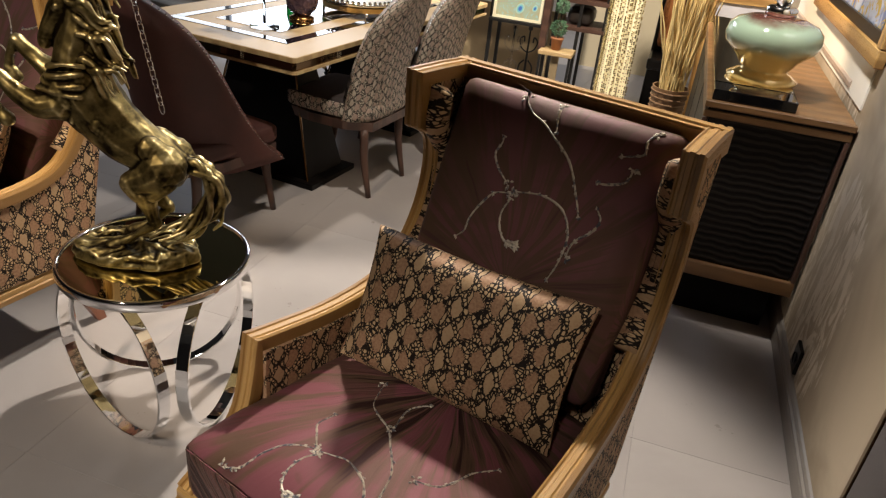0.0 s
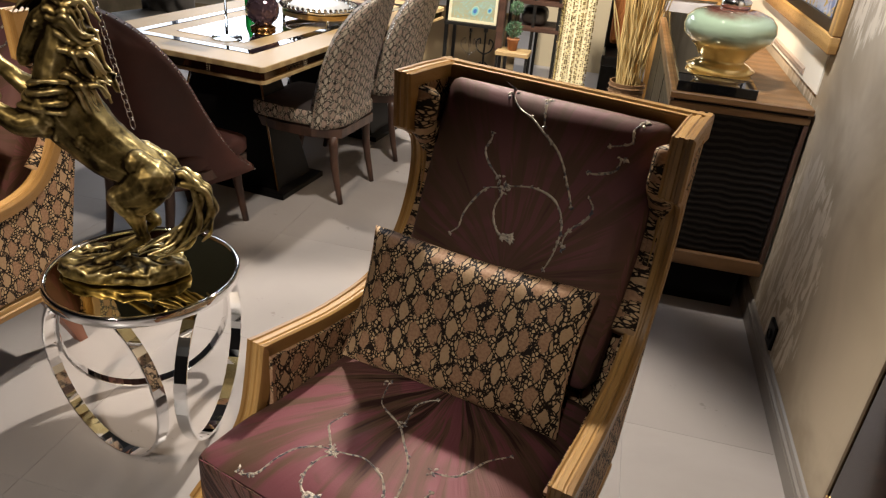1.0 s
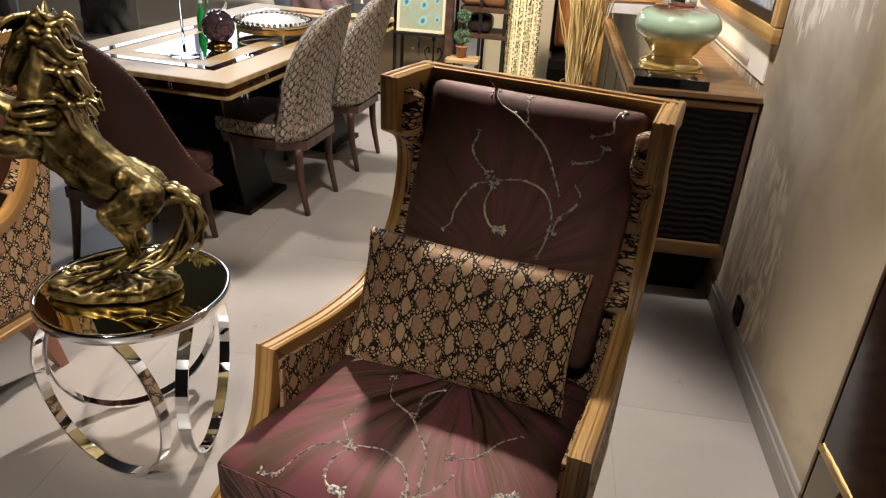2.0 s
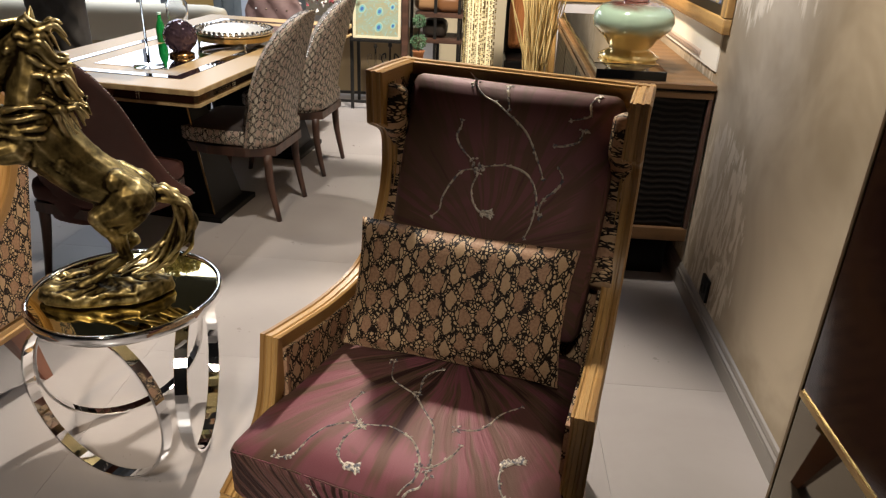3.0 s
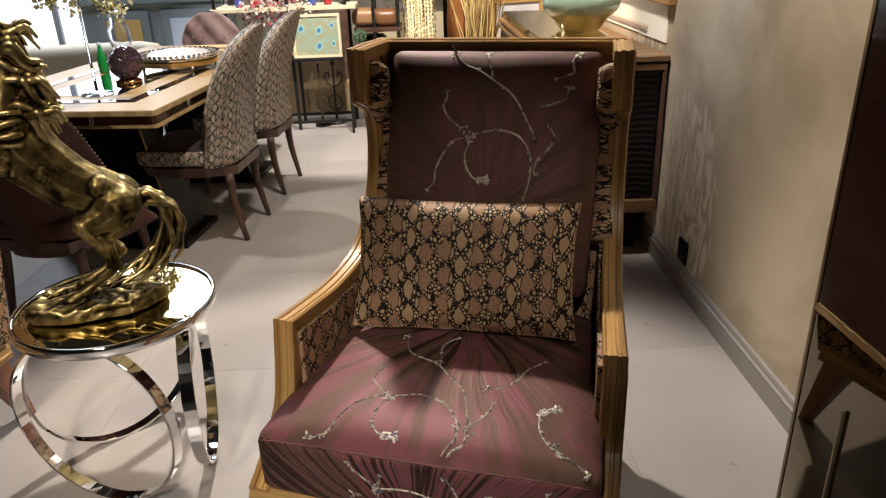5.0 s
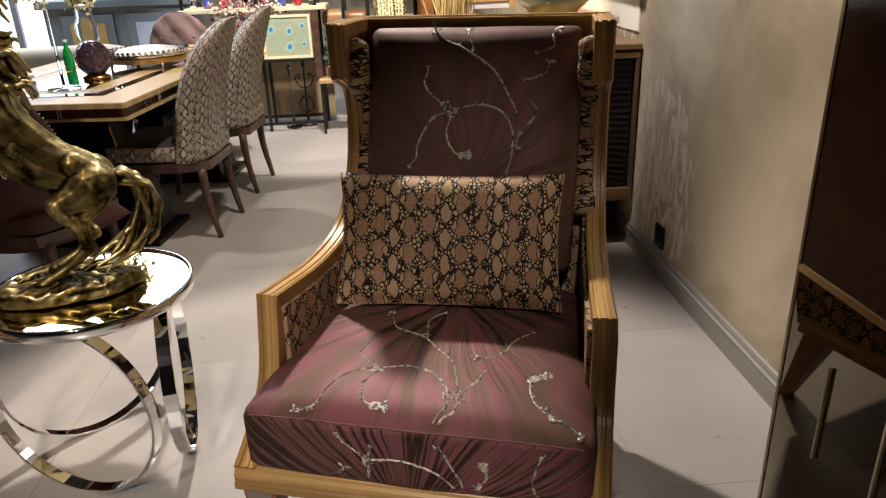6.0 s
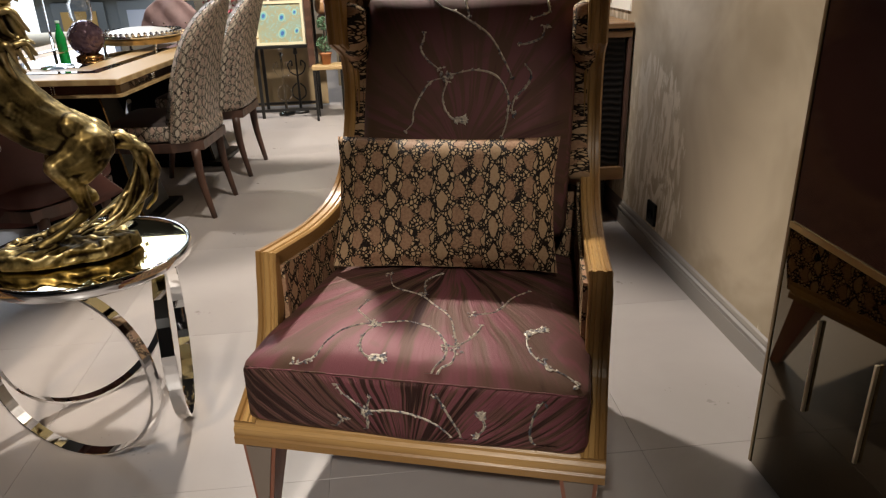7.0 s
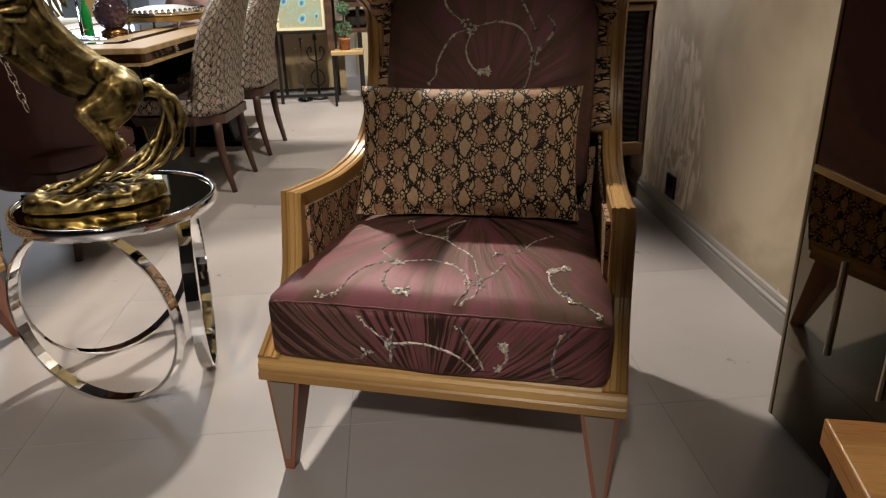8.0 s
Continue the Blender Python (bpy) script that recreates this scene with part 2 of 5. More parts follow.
def part(name, bm, material, parent=None, label="", smooth=False, uv=True, along=None):
    """Links a bmesh as one mesh object under parent."""
    bm.normal_update()
    if uv and not bm.loops.layers.uv:
        uv_box(bm, along)
    me = bpy.data.meshes.new(name)
    bm.to_mesh(me)
    bm.free()
    me.materials.append(material)
    if smooth:
        for p in me.polygons:
            p.use_smooth = True
    ob = new(name, me)
    ob.parent = parent
    if label:
        ob["label"] = label
    return ob


def soften(ob, width=0.004, segments=2):
    m = ob.modifiers.new("worn_edge", "BEVEL")
    m.width, m.segments, m.limit_method, m.angle_limit = width, segments, "ANGLE", radians(40)
    return ob


def thing(name, m, label, category, group="", kind=""):
    ob = new(name)
    ob.matrix_world = m
    ob.empty_display_size = 0.1
    return tagged(ob, label, category, group, kind)


def box(x0, x1, y0, y1, z0, z1, bevel=0.0):
    bm = bmesh.new()
    bmesh.ops.create_cube(bm, size=1.0)
    for v in bm.verts:
        v.co = Vector(((x0 + x1) / 2 + v.co.x * (x1 - x0), (y0 + y1) / 2 + v.co.y * (y1 - y0), (z0 + z1) / 2 + v.co.z * (z1 - z0)))
    if bevel:
        bmesh.ops.bevel(bm, geom=list(bm.edges), offset=bevel, segments=2, profile=0.6, affect="EDGES")
    return bm


def rings_mesh(rings, closed_path=False, closed_ring=True, caps=True, uvs=None):
    """A skin over rings of points; uvs: (along, across) lengths for the grain."""
    bm = bmesh.new()
    layer = bm.loops.layers.uv.verify()
    vs = [[bm.verts.new(p) for p in r] for r in rings]
    n, m = len(rings), len(rings[0])
    at = [0.0]
    for i in range(1, n + 1):
        at.append(at[-1] + (Vector(rings[i % n][0]) - Vector(rings[i - 1][0])).length)
    across = [0.0]
    for j in range(1, m + 1):
        across.append(across[-1] + (Vector(rings[0][j % m]) - Vector(rings[0][j - 1])).length)
    for i in range(n if closed_path else n - 1):
        for j in range(m if closed_ring else m - 1):
            i2, j2 = (i + 1) % n, (j + 1) % m
            f = bm.faces.new((vs[i][j], vs[i2][j], vs[i2][j2], vs[i][j2]))
            for l, (a, b) in zip(f.loops, ((i, j), (i + 1, j), (i + 1, j + 1), (i, j + 1))):
                l[layer].uv = (at[a], across[b])
    if caps and closed_ring and not closed_path:
        for r in (vs[0][::-1], vs[-1]):
            bm.faces.new(r)
    bmesh.ops.recalc_face_normals(bm, faces=list(bm.faces))
    return bm


def spline(points, steps=6):
    """Catmull-Rom through the points, any dimension."""
    p = [np.array(q, float) for q in points]
    p = [2 * p[0] - p[1], *p, 2 * p[-1] - p[-2]]
    out = []
    for a, b, c, d in zip(p, p[1:], p[2:], p[3:]):
        for k in range(steps):
            t = k / steps
            out.append(0.5 * (2 * b + (c - a) * t + (2 * a - 5 * b + 4 * c - d) * t * t + (3 * b - a - 3 * c + d) * t ** 3))
    out.append(p[-2])
    return out


def tube(points, radius, sides=8, caps=True, closed=False):
    """A round bar along points; radius: one, or one for each point."""
    pts = [Vector(p) for p in points]
    n = len(pts)
    rings, side = [], None
    for i, p in enumerate(pts):
        t = (pts[(i + 1) % n] - pts[i - 1]) if closed else (pts[min(i + 1, n - 1)] - pts[max(i - 1, 0)])
        t.normalize()
        if side is None:
            side = t.orthogonal().normalized()
        side = (side - t * side.dot(t)).normalized()
        up = t.cross(side)
        r = radius[i] if isinstance(radius, (list, tuple)) else radius
        rings.append([p + (side * math.cos(a) + up * math.sin(a)) * r for a in (2 * math.pi * k / sides for k in range(sides))])
    return rings_mesh(rings, closed_path=closed, caps=caps)


def lathe(profile, sides=40, m=None):
    rings = [[(r * math.cos(a), r * math.sin(a), z) for r, z in profile] for a in (2 * math.pi * k / sides for k in range(sides))]
    bm = rings_mesh(rings, closed_path=True, closed_ring=False, caps=False)
    bmesh.ops.remove_doubles(bm, verts=list(bm.verts), dist=1e-5)
    bmesh.ops.recalc_face_normals(bm, faces=list(bm.faces))
    if m:
        bm.transform(m)
    return bm


def merge(*bms):
    out = bms[0]
    for b in bms[1:]:
        me = bpy.data.meshes.new("tmp")
        b.to_mesh(me)
        b.free()
        out.from_mesh(me)
        bpy.data.meshes.remove(me)
    return out


def cushion(hx, hy, hz, r, shape=None, n=14, front=False):
    """A rounded block, half sizes hx, hy, hz, corner radius r; shape(x, y, z in -1..1, Vector) moves its points; front: its -y side takes the second material."""
    bm = bmesh.new()
    bmesh.ops.create_cube(bm, size=2.0)
    bmesh.ops.subdivide_edges(bm, edges=list(bm.edges), cuts=n, use_grid_fill=True)
    uv = bm.loops.layers.uv.verify()
    bm.normal_update()
    for f in bm.faces:
        k = max(range(3), key=lambda i: abs(f.normal[i]))
        a, b = [(1, 2), (0, 2), (0, 1)][k]
        h = (hx, hy, hz)
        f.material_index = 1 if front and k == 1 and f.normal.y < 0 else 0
        for l in f.loops:
            l[uv].uv = (l.vert.co[a] * h[a], l.vert.co[b] * h[b])
    for v in bm.verts:
        p = v.co.copy()
        q = Vector((p.x * hx, p.y * hy, p.z * hz))
        core = Vector((max(-hx + r, min(hx - r, q.x)), max(-hy + r, min(hy - r, q.y)), max(-hz + r, min(hz - r, q.z))))
        d = q - core
        if d.length > 1e-9:
            q = core + d.normalized() * min(r, max(abs(d.x), abs(d.y), abs(d.z)))
        v.co = shape(p.x, p.y, p.z, q) if shape else q
    return bm


def slab(outline, x0, x1):
    """A plate with the outline (y, z); x0 and x1 give its two faces, as functions of y and z."""
    bm = bmesh.new()
    a = [bm.verts.new((x0(y, z), y, z)) for y, z in outline]
    b = [bm.verts.new((x1(y, z), y, z)) for y, z in outline]
    for i, j, k in geometry.tessellate_polygon([[Vector((y, z, 0)) for y, z in outline]]):
        bm.faces.new((a[i], a[j], a[k]))
        bm.faces.new((b[k], b[j], b[i]))
    n = len(outline)
    for i in range(n):
        bm.faces.new((a[i], b[i], b[(i + 1) % n], a[(i + 1) % n]))
    bmesh.ops.recalc_face_normals(bm, faces=list(bm.faces))
    return bm


def inset(path, d):
    """The open (y, z) path moved to its right side by d, with mitred corners."""
    out = []
    for i, p in enumerate(path):
        p = Vector(p)
        a = (p - Vector(path[i - 1])).normalized() if i else None
        b = (Vector(path[i + 1]) - p).normalized() if i + 1 < len(path) else None
        a, b = a or b, b or a
        na, nb = Vector((a.y, -a.x)), Vector((b.y, -b.x))
        m = (na + nb).normalized()
        out.append(tuple(p + m * (d / max(0.5, m.dot(na)))))
    return out


# ---- structure ----
WALL_X = 1.516
X0, X1, Y0, Y1 = -6.0, WALL_X, -2.2, 11.0
FLOOR_SLAB = tagged(part("floor", box(X0 - 0.2, X1 + 0.2, Y0 - 0.2, Y1 + 0.2, -0.12, -0.003), GROUT), "polished grey porcelain floor tiles with thin joints", "floor", kind="structure")
tagged(part("wall_east", box(WALL_X, WALL_X + 0.2, Y0, Y1, 0, CEILING), PLASTER), "beige brushed decorative plaster wall with pale streaks", "wall", kind="structure")
tagged(part("wall_west", box(X0 - 0.2, X0, Y0, Y1, 0, CEILING), DARK_WALL), "plain dark wall far behind the furniture", "wall", kind="structure")
tagged(part("wall_south", box(X0, X1, Y0 - 0.2, Y0, 0, CEILING), DARK_WALL), "plain unseen wall behind the camera, kept dark to limit bounced light", "wall", kind="structure")
tagged(part("wall_north", box(X0, X1, Y1, Y1 + 0.2, 0, CEILING), PLASTER), "plain pale wall at the far end of the showroom", "wall", kind="structure")
tagged(part("ceiling", box(X0, X1, Y0, Y1, CEILING, CEILING + 0.15), CEIL), "plain unseen ceiling, kept dark to limit bounced light", "ceiling", kind="structure")
skirt = [(0, 0), (0.014, 0), (0.014, 0.060), (0.011, 0.065), (0.016, 0.071), (0.016, 0.080), (0.010, 0.087), (0.010, 0.094), (0.006, 0.104), (0, 0.110)]
tagged(part("baseboard", rings_mesh([[(WALL_X - a, y, b) for a, b in skirt] for y in (Y0, Y1)]), BASEBOARD), "taupe painted moulded baseboard along the plaster wall", "baseboard", kind="structure")

# ---- armchair ----
def side_x(y, z=0.0):
    """Outer half width of the armchair at depth y."""
    return 0.385 - 0.062 * max(0.0, y - 0.2) if y > 0.2 else 0.387


def armchair(m, label):
    chair = thing("armchair", m, label, "armchair", "matching armchairs")
    post = spline([(0.004, 0.305), (0.055, 0.335), (0.115, 0.378), (0.158, 0.43), (0.182, 0.52), (0.197, 0.612)], 4)
    arm = spline([(0.197, 0.612), (0.30, 0.601), (0.41, 0.592), (0.52, 0.596), (0.60, 0.612), (0.662, 0.648), (0.712, 0.712), (0.742, 0.78), (0.757, 0.85), (0.758, 0.91), (0.742, 0.955), (0.685, 0.985)], 5)
    wing = [(0.678, 0.99), (0.675, 1.06), (0.672, 1.128)]
    crown = [(0.672, 1.128), (0.78, 1.13), (0.90, 1.128)]
    path = [tuple(p) for p in post[:-1] + arm] + wing + crown[1:]
    moulding = [(0.0, 0.007), (0.005, 0.0), (0.014, 0.0), (0.0165, 0.0035), (0.021, 0.0035), (0.0235, 0.001), (0.033, 0.001), (0.0355, 0.0045), (0.041, 0.0045), (0.044, 0.001), (0.049, 0.005), (0.049, 0.036), (0.0, 0.036)]
    layers = {d: inset(path, d) for d in {c[1] for c in moulding} | {0.03, 0.05}}
    for s in (-1, 1):
        rail = part("side_frame", rings_mesh([[(s * (side_x(layers[d][i][0]) - a), *layers[d][i]) for a, d in moulding] for i in range(len(path))]), WOOD, chair, "fluted honey-coloured wooden frame", uv=False)
        back_edge = [(0.885, 1.10), (0.70, 0.30)]
        outline = layers[0.03][2:-1] + back_edge
        panel = part("side_panel", slab(outline, lambda y, z: s * (side_x(y) - 0.006), lambda y, z: s * (side_x(y) - 0.04)), SNAKE, chair, "snakeskin-patterned side panel")
        pad_line = [p for p in layers[0.036][len(post):-3] if p[0] > 0.206] + [(0.80, 1.04), (0.68, 0.43), (0.212, 0.43)]
        bm = slab(pad_line, lambda y, z: s * (side_x(y) - 0.036), lambda y, z: s * (side_x(y) - 0.058))
        soften(part("side_pad", bm, SNAKE, chair, "snakeskin-patterned padded inner arm"), 0.010, 3)
        pad = [(0.752, 1.082), (0.742, 1.055), (0.736, 1.0), (0.765, 0.965), (0.795, 0.92), (0.795, 0.85), (0.775, 0.77), (0.74, 0.70), (0.69, 0.645)]
        part("wing_pad", tube([(s * 0.302, *p) for p in spline(pad, 4)], [0.014, 0.026, 0.033] + [0.035] * (4 * (len(pad) - 1) - 2), 12), SNAKE, chair, "rounded snakeskin wing pad", smooth=True)
    # crown rail across the back
    w = side_x(0.9)
    rail = [(0.845, 1.092), (0.845, 1.118), (0.849, 1.124), (0.861, 1.124), (0.865, 1.129), (0.885, 1.129), (0.889, 1.125), (0.901, 1.125), (0.905, 1.118), (0.905, 1.07), (0.855, 1.07)]
    part("crown_rail", rings_mesh([[(x, *p) for p in rail] for x in (-w + 0.001, w - 0.001)]), WOOD, chair, "honey-coloured wooden crown rail", uv=False)
    part("backrest_panel", slab([(0.86, 1.075), (0.90, 1.075), (0.72, 0.26), (0.66, 0.26)], lambda y, z: -w + 0.012, lambda y, z: w - 0.012), SNAKE, chair, "snakeskin-patterned outer back")

    # base frame with a moulded edge
    def half(y):
        return 0.387 if y < 0.05 else 0.387 - (y - 0.05) * 0.06
    lip = [(0.0, 0.246), (0.0, 0.262), (0.004, 0.266), (0.004, 0.283), (0.010, 0.289), (0.010, 0.296), (0.016, 0.302), (0.07, 0.302), (0.07, 0.246)]
    part("base_rail", rings_mesh([[(x, a, b) for a, b in lip] for x in (-0.387, 0.387)]), WOOD, chair, "moulded honey-coloured wooden front rail", uv=False)
    for s in (-1, 1):
        part("base_rail", rings_mesh([[(s * (half(y) - a), y, b) for a, b in lip] for y in (0.071, 0.70)]), WOOD, chair, uv=False)
    part("base_rail", box(-0.33, 0.33, 0.66, 0.70, 0.25, 0.30, 0.004), WOOD, chair, along=0)
    # legs: tapered, with an inlaid panel
    for s in (-1, 1):
        def ring(x0, x1, y0, y1, z):
            return [(s * x0, y0, z), (s * x1, y0, z), (s * x1, y1, z), (s * x0, y1, z)]
        leg = part("leg", rings_mesh([ring(0.338, 0.36, 0.014, 0.046, 0.0), ring(0.298, 0.375, 0.010, 0.09, 0.247)]), WOOD_LEG, chair, "tapered reddish wooden leg", uv=False)
        part("inlay", rings_mesh([ring(0.343, 0.355, 0.011, 0.02, 0.03), ring(0.308, 0.366, 0.006, 0.02, 0.238)]), INLAY, leg, "taupe inlaid panel", uv=False)
        part("leg", rings_mesh([ring(0.285, 0.315, 0.72, 0.75, 0.0), ring(0.26, 0.33, 0.61, 0.69, 0.252)]), WOOD_LEG, chair, uv=False)

    # seat cushion
    def seat_shape(x, y, z, q):
        d = (q.y + 0.31)
        wide = 1.0 if d < 0.16 else 1.0 - 0.12 * (d - 0.16) / 0.45
        q = Vector((q.x * wide, q.y, q.z))
        if z > -0.2:
            q.z += 0.035 * (1 - x ** 4) * (1 - max(0.0, -y) ** 6) * (z + 0.2) / 1.2
        q.y += 0.010 * (1 - x * x) * max(0.0, -y) * -1
        q.z += 0.004 * noise.noise(Vector((q.x * 9, q.y * 9, q.z * 9)))
        return q
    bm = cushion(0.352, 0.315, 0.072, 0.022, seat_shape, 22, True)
    lay = bm.loops.layers.uv.verify()
    bm.normal_update()
    for fc in bm.faces:
        if fc.material_index:
            for l in fc.loops:
                l[lay].uv = (l[lay].uv.x, l[lay].uv.y + 0.10)
    bm.transform(Matrix.Translation((0, 0.318, 0.374)))
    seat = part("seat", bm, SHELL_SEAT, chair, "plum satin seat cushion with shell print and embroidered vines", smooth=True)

    seam = [(0.336 * k / 30, 0.004 - 0.010 * (1 - (k / 30) ** 2), 0.4375 + 0.010 * (1 - (k / 30) ** 4) + 0.0006 * math.sin(k * 1.1)) for k in range(-30, 31)]
    part("seam", tube(seam, 0.0016, 6), SHELL_SEAT, seat, "stitched front seam", smooth=True)

    def back_shape(x, y, z, q):
        if y < 0:
            q.y -= 0.030 * (1 - x ** 4) * (1 - z ** 4)
        q.x *= 1.0 + 0.02 * z
        q.y += 0.004 * noise.noise(Vector((q.x * 8, 3.0, q.z * 8)))
        return q
    bm = cushion(0.278, 0.055, 0.315, 0.03, back_shape, 22)
    bm.transform(Matrix.Translation((0, 0.745, 0.798)) @ Matrix.Rotation(radians(-22.5), 4, "X"))
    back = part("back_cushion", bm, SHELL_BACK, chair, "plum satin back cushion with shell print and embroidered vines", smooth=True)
    embroider(chair, seat, back)
    # front border pleats run deeper than the top's, with more shade painted in
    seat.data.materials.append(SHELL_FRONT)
    return chair


def vine(points, surface, width=0.0042, rng=None, tip=False):
    """Raised thread along a curve, with small leaves, laid on a surface that gives a point and a normal for (a, b)."""
    rng = rng or random.Random(4)
    line = spline(points, 7)
    bm = bmesh.new()
    rows = []
    for i, p in enumerate(line):
        d = np.array(line[min(i + 1, len(line) - 1)]) - np.array(line[max(i - 1, 0)])
        d = d / max(1e-6, np.hypot(*d))
        side = np.array((-d[1], d[0]))
        q = i / (len(line) - 1)
        w = width * (0.60 + 0.45 * rng.random()) * (0.6 + 0.4 * math.sin(math.pi * q)) * (1.0 + (1.3 if tip else 0.0) * max(0.0, (q - 0.72) / 0.28) * (1 - q) / 0.14)
        row = []
        for k, lift in ((-1, 0.0003), (0, 0.0022), (1, 0.0003)):
            c, n = surface(*(p + side * w * k))
            row.append(bm.verts.new(c + n * lift))
        rows.append(row)
    for r, q in zip(rows, rows[1:]):
        for k in range(2):
            bm.faces.new((r[k], r[k + 1], q[k + 1], q[k]))

    def leaf(p, ang, size):
        c0 = np.array(p)
        d, s2 = np.array((math.cos(ang), math.sin(ang))), np.array((-math.sin(ang), math.cos(ang)))
        ring = []
        for a, b in ((0, 0), (0.4, 0.32), (1.0, 0.0), (0.4, -0.32)):
            c, n = surface(*(c0 + d * a * size + s2 * b * size))
            ring.append(bm.verts.new(c + n * 0.0012))
        c, n = surface(*(c0 + d * 0.45 * size))
        mid = bm.verts.new(c + n * 0.003)
        for k in range(4):
            bm.faces.new((ring[k], ring[(k + 1) % 4], mid))
    for i in range(1, len(line) - 1, 3):
        d = line[i + 1] - line[i - 1]
        a = math.atan2(d[1], d[0])
        for sgn in (-1, 1):
            if rng.random() < 0.20:
                leaf(line[i], a + sgn * rng.uniform(0.4, 0.9), rng.uniform(0.006, 0.011))
    # a feathered leaf closes the curl
    for i in range(int(len(line) * 0.78), len(line) - 1) if tip else ():
        d = line[i + 1] - line[i - 1]
        a = math.atan2(d[1], d[0])
        for sgn in (-1, 1):
            leaf(line[i], a + sgn * rng.uniform(0.45, 0.8), rng.uniform(0.011, 0.018))
    # a small flower where it starts
    turn = rng.uniform(0, 6)
    for k in range(6):
        leaf(line[0] + np.array((rng.uniform(-1, 1), rng.uniform(-1, 1))) * 0.007, turn + k * 1.05, rng.uniform(0.008, 0.014))
    for k in range(5):
        d = line[-1] - line[-3]
        leaf(line[-1], math.atan2(d[1], d[0]) + (k - 2) * 0.55, rng.uniform(0.012, 0.018) if tip else rng.uniform(0.005, 0.010))
    bmesh.ops.recalc_face_normals(bm, faces=list(bm.faces))
    return bm


SEAT_VINES = [
    [(-0.235, 0.013), (-0.214, 0.02), (-0.197, 0.028), (-0.191, 0.047), (-0.185, 0.075), (-0.167, 0.114), (-0.138, 0.138), (-0.111, 0.15)],
    [(-0.104, 0.149), (-0.07, 0.16), (-0.042, 0.169), (-0.009, 0.162), (0.025, 0.145), (0.052, 0.112), (0.066, 0.079), (0.066, 0.05), (0.055, 0.03), (0.041, -0.004)],
    [(0.086, 0.073), (0.084, 0.041), (0.067, 0.026), (0.051, -0.002)],
    [(-0.093, 0.143), (-0.11, 0.12), (-0.114, 0.081), (-0.103, 0.052), (-0.084, 0.039), (-0.058, 0.039)],
    [(-0.113, 0.156), (-0.14, 0.184), (-0.158, 0.207), (-0.15, 0.247)],
    [(-0.138, 0.4), (-0.113, 0.335), (-0.079, 0.311), (-0.033, 0.29), (0.001, 0.255), (0.033, 0.222), (0.055, 0.188), (0.074, 0.126), (0.082, 0.098)],
    [(-0.026, 0.297), (-0.041, 0.36), (-0.03, 0.392), (-0.013, 0.41)],
    [(0.064, 0.087), (0.083, 0.089), (0.103, 0.11), (0.117, 0.139), (0.122, 0.17)],
    [(0.096, 0.217), (0.136, 0.234), (0.156, 0.268), (0.17, 0.311), (0.204, 0.356)],
    [(0.324, 0.032), (0.302, 0.048), (0.27, 0.061), (0.24, 0.085), (0.223, 0.121), (0.222, 0.162), (0.249, 0.187)],
    [(0.27, 0.058), (0.26, 0.079)],
]
FRONT_VINES = [
    [(-0.14, 0.12), (-0.132, 0.104), (-0.11, 0.086), (-0.083, 0.066), (-0.042, 0.071), (-0.007, 0.07), (0.026, 0.063), (0.059, 0.048), (0.081, 0.03), (0.098, 0.012), (0.114, 0.01)],
    [(0.06, 0.12), (0.072, 0.096), (0.088, 0.065), (0.102, 0.04), (0.109, 0.02)],
    [(0.137, 0.027), (0.154, 0.053), (0.148, 0.079)],
    [(0.265, 0.12), (0.255, 0.106), (0.243, 0.065), (0.243, 0.032), (0.262, 0.012), (0.284, 0.005)],
    [(-0.083, 0.066), (-0.081, 0.036), (-0.087, 0.007)],
    [(-0.132, 0.043), (-0.149, 0.02), (-0.153, 0.005)],
    [(-0.083, 0.066), (-0.074, 0.097)],
]
BACK_VINES = [
    [(-0.102, 0.301), (-0.071, 0.271), (-0.031, 0.254), (0.009, 0.228), (0.049, 0.201), (0.074, 0.173), (0.095, 0.138), (0.114, 0.103), (0.123, 0.083)],
    [(-0.011, 0.301), (-0.005, 0.273), (0.005, 0.243)],
    [(-0.063, 0.1), (-0.099, 0.128), (-0.118, 0.157), (-0.111, 0.179), (-0.11, 0.197)],
    [(-0.042, 0.083), (-0.086, 0.07), (-0.113, 0.032), (-0.128, -0.006), (-0.13, -0.036), (-0.147, -0.057)],
    [(-0.041, 0.073), (-0.053, 0.035), (-0.045, 0.0), (-0.024, -0.024), (0.003, -0.026)],
    [(-0.042, 0.087), (-0.006, 0.096), (0.023, 0.101), (0.06, 0.097), (0.09, 0.081), (0.112, 0.046), (0.118, 0.011), (0.115, -0.032), (0.105, -0.069)],
    [(0.128, -0.01), (0.129, 0.019), (0.141, 0.041), (0.163, 0.064), (0.171, 0.093), (0.158, 0.113)],
    [(0.218, 0.303), (0.203, 0.28), (0.207, 0.252), (0.167, 0.235)],
    [(0.199, 0.215), (0.193, 0.186), (0.16, 0.17), (0.139, 0.166)],
]


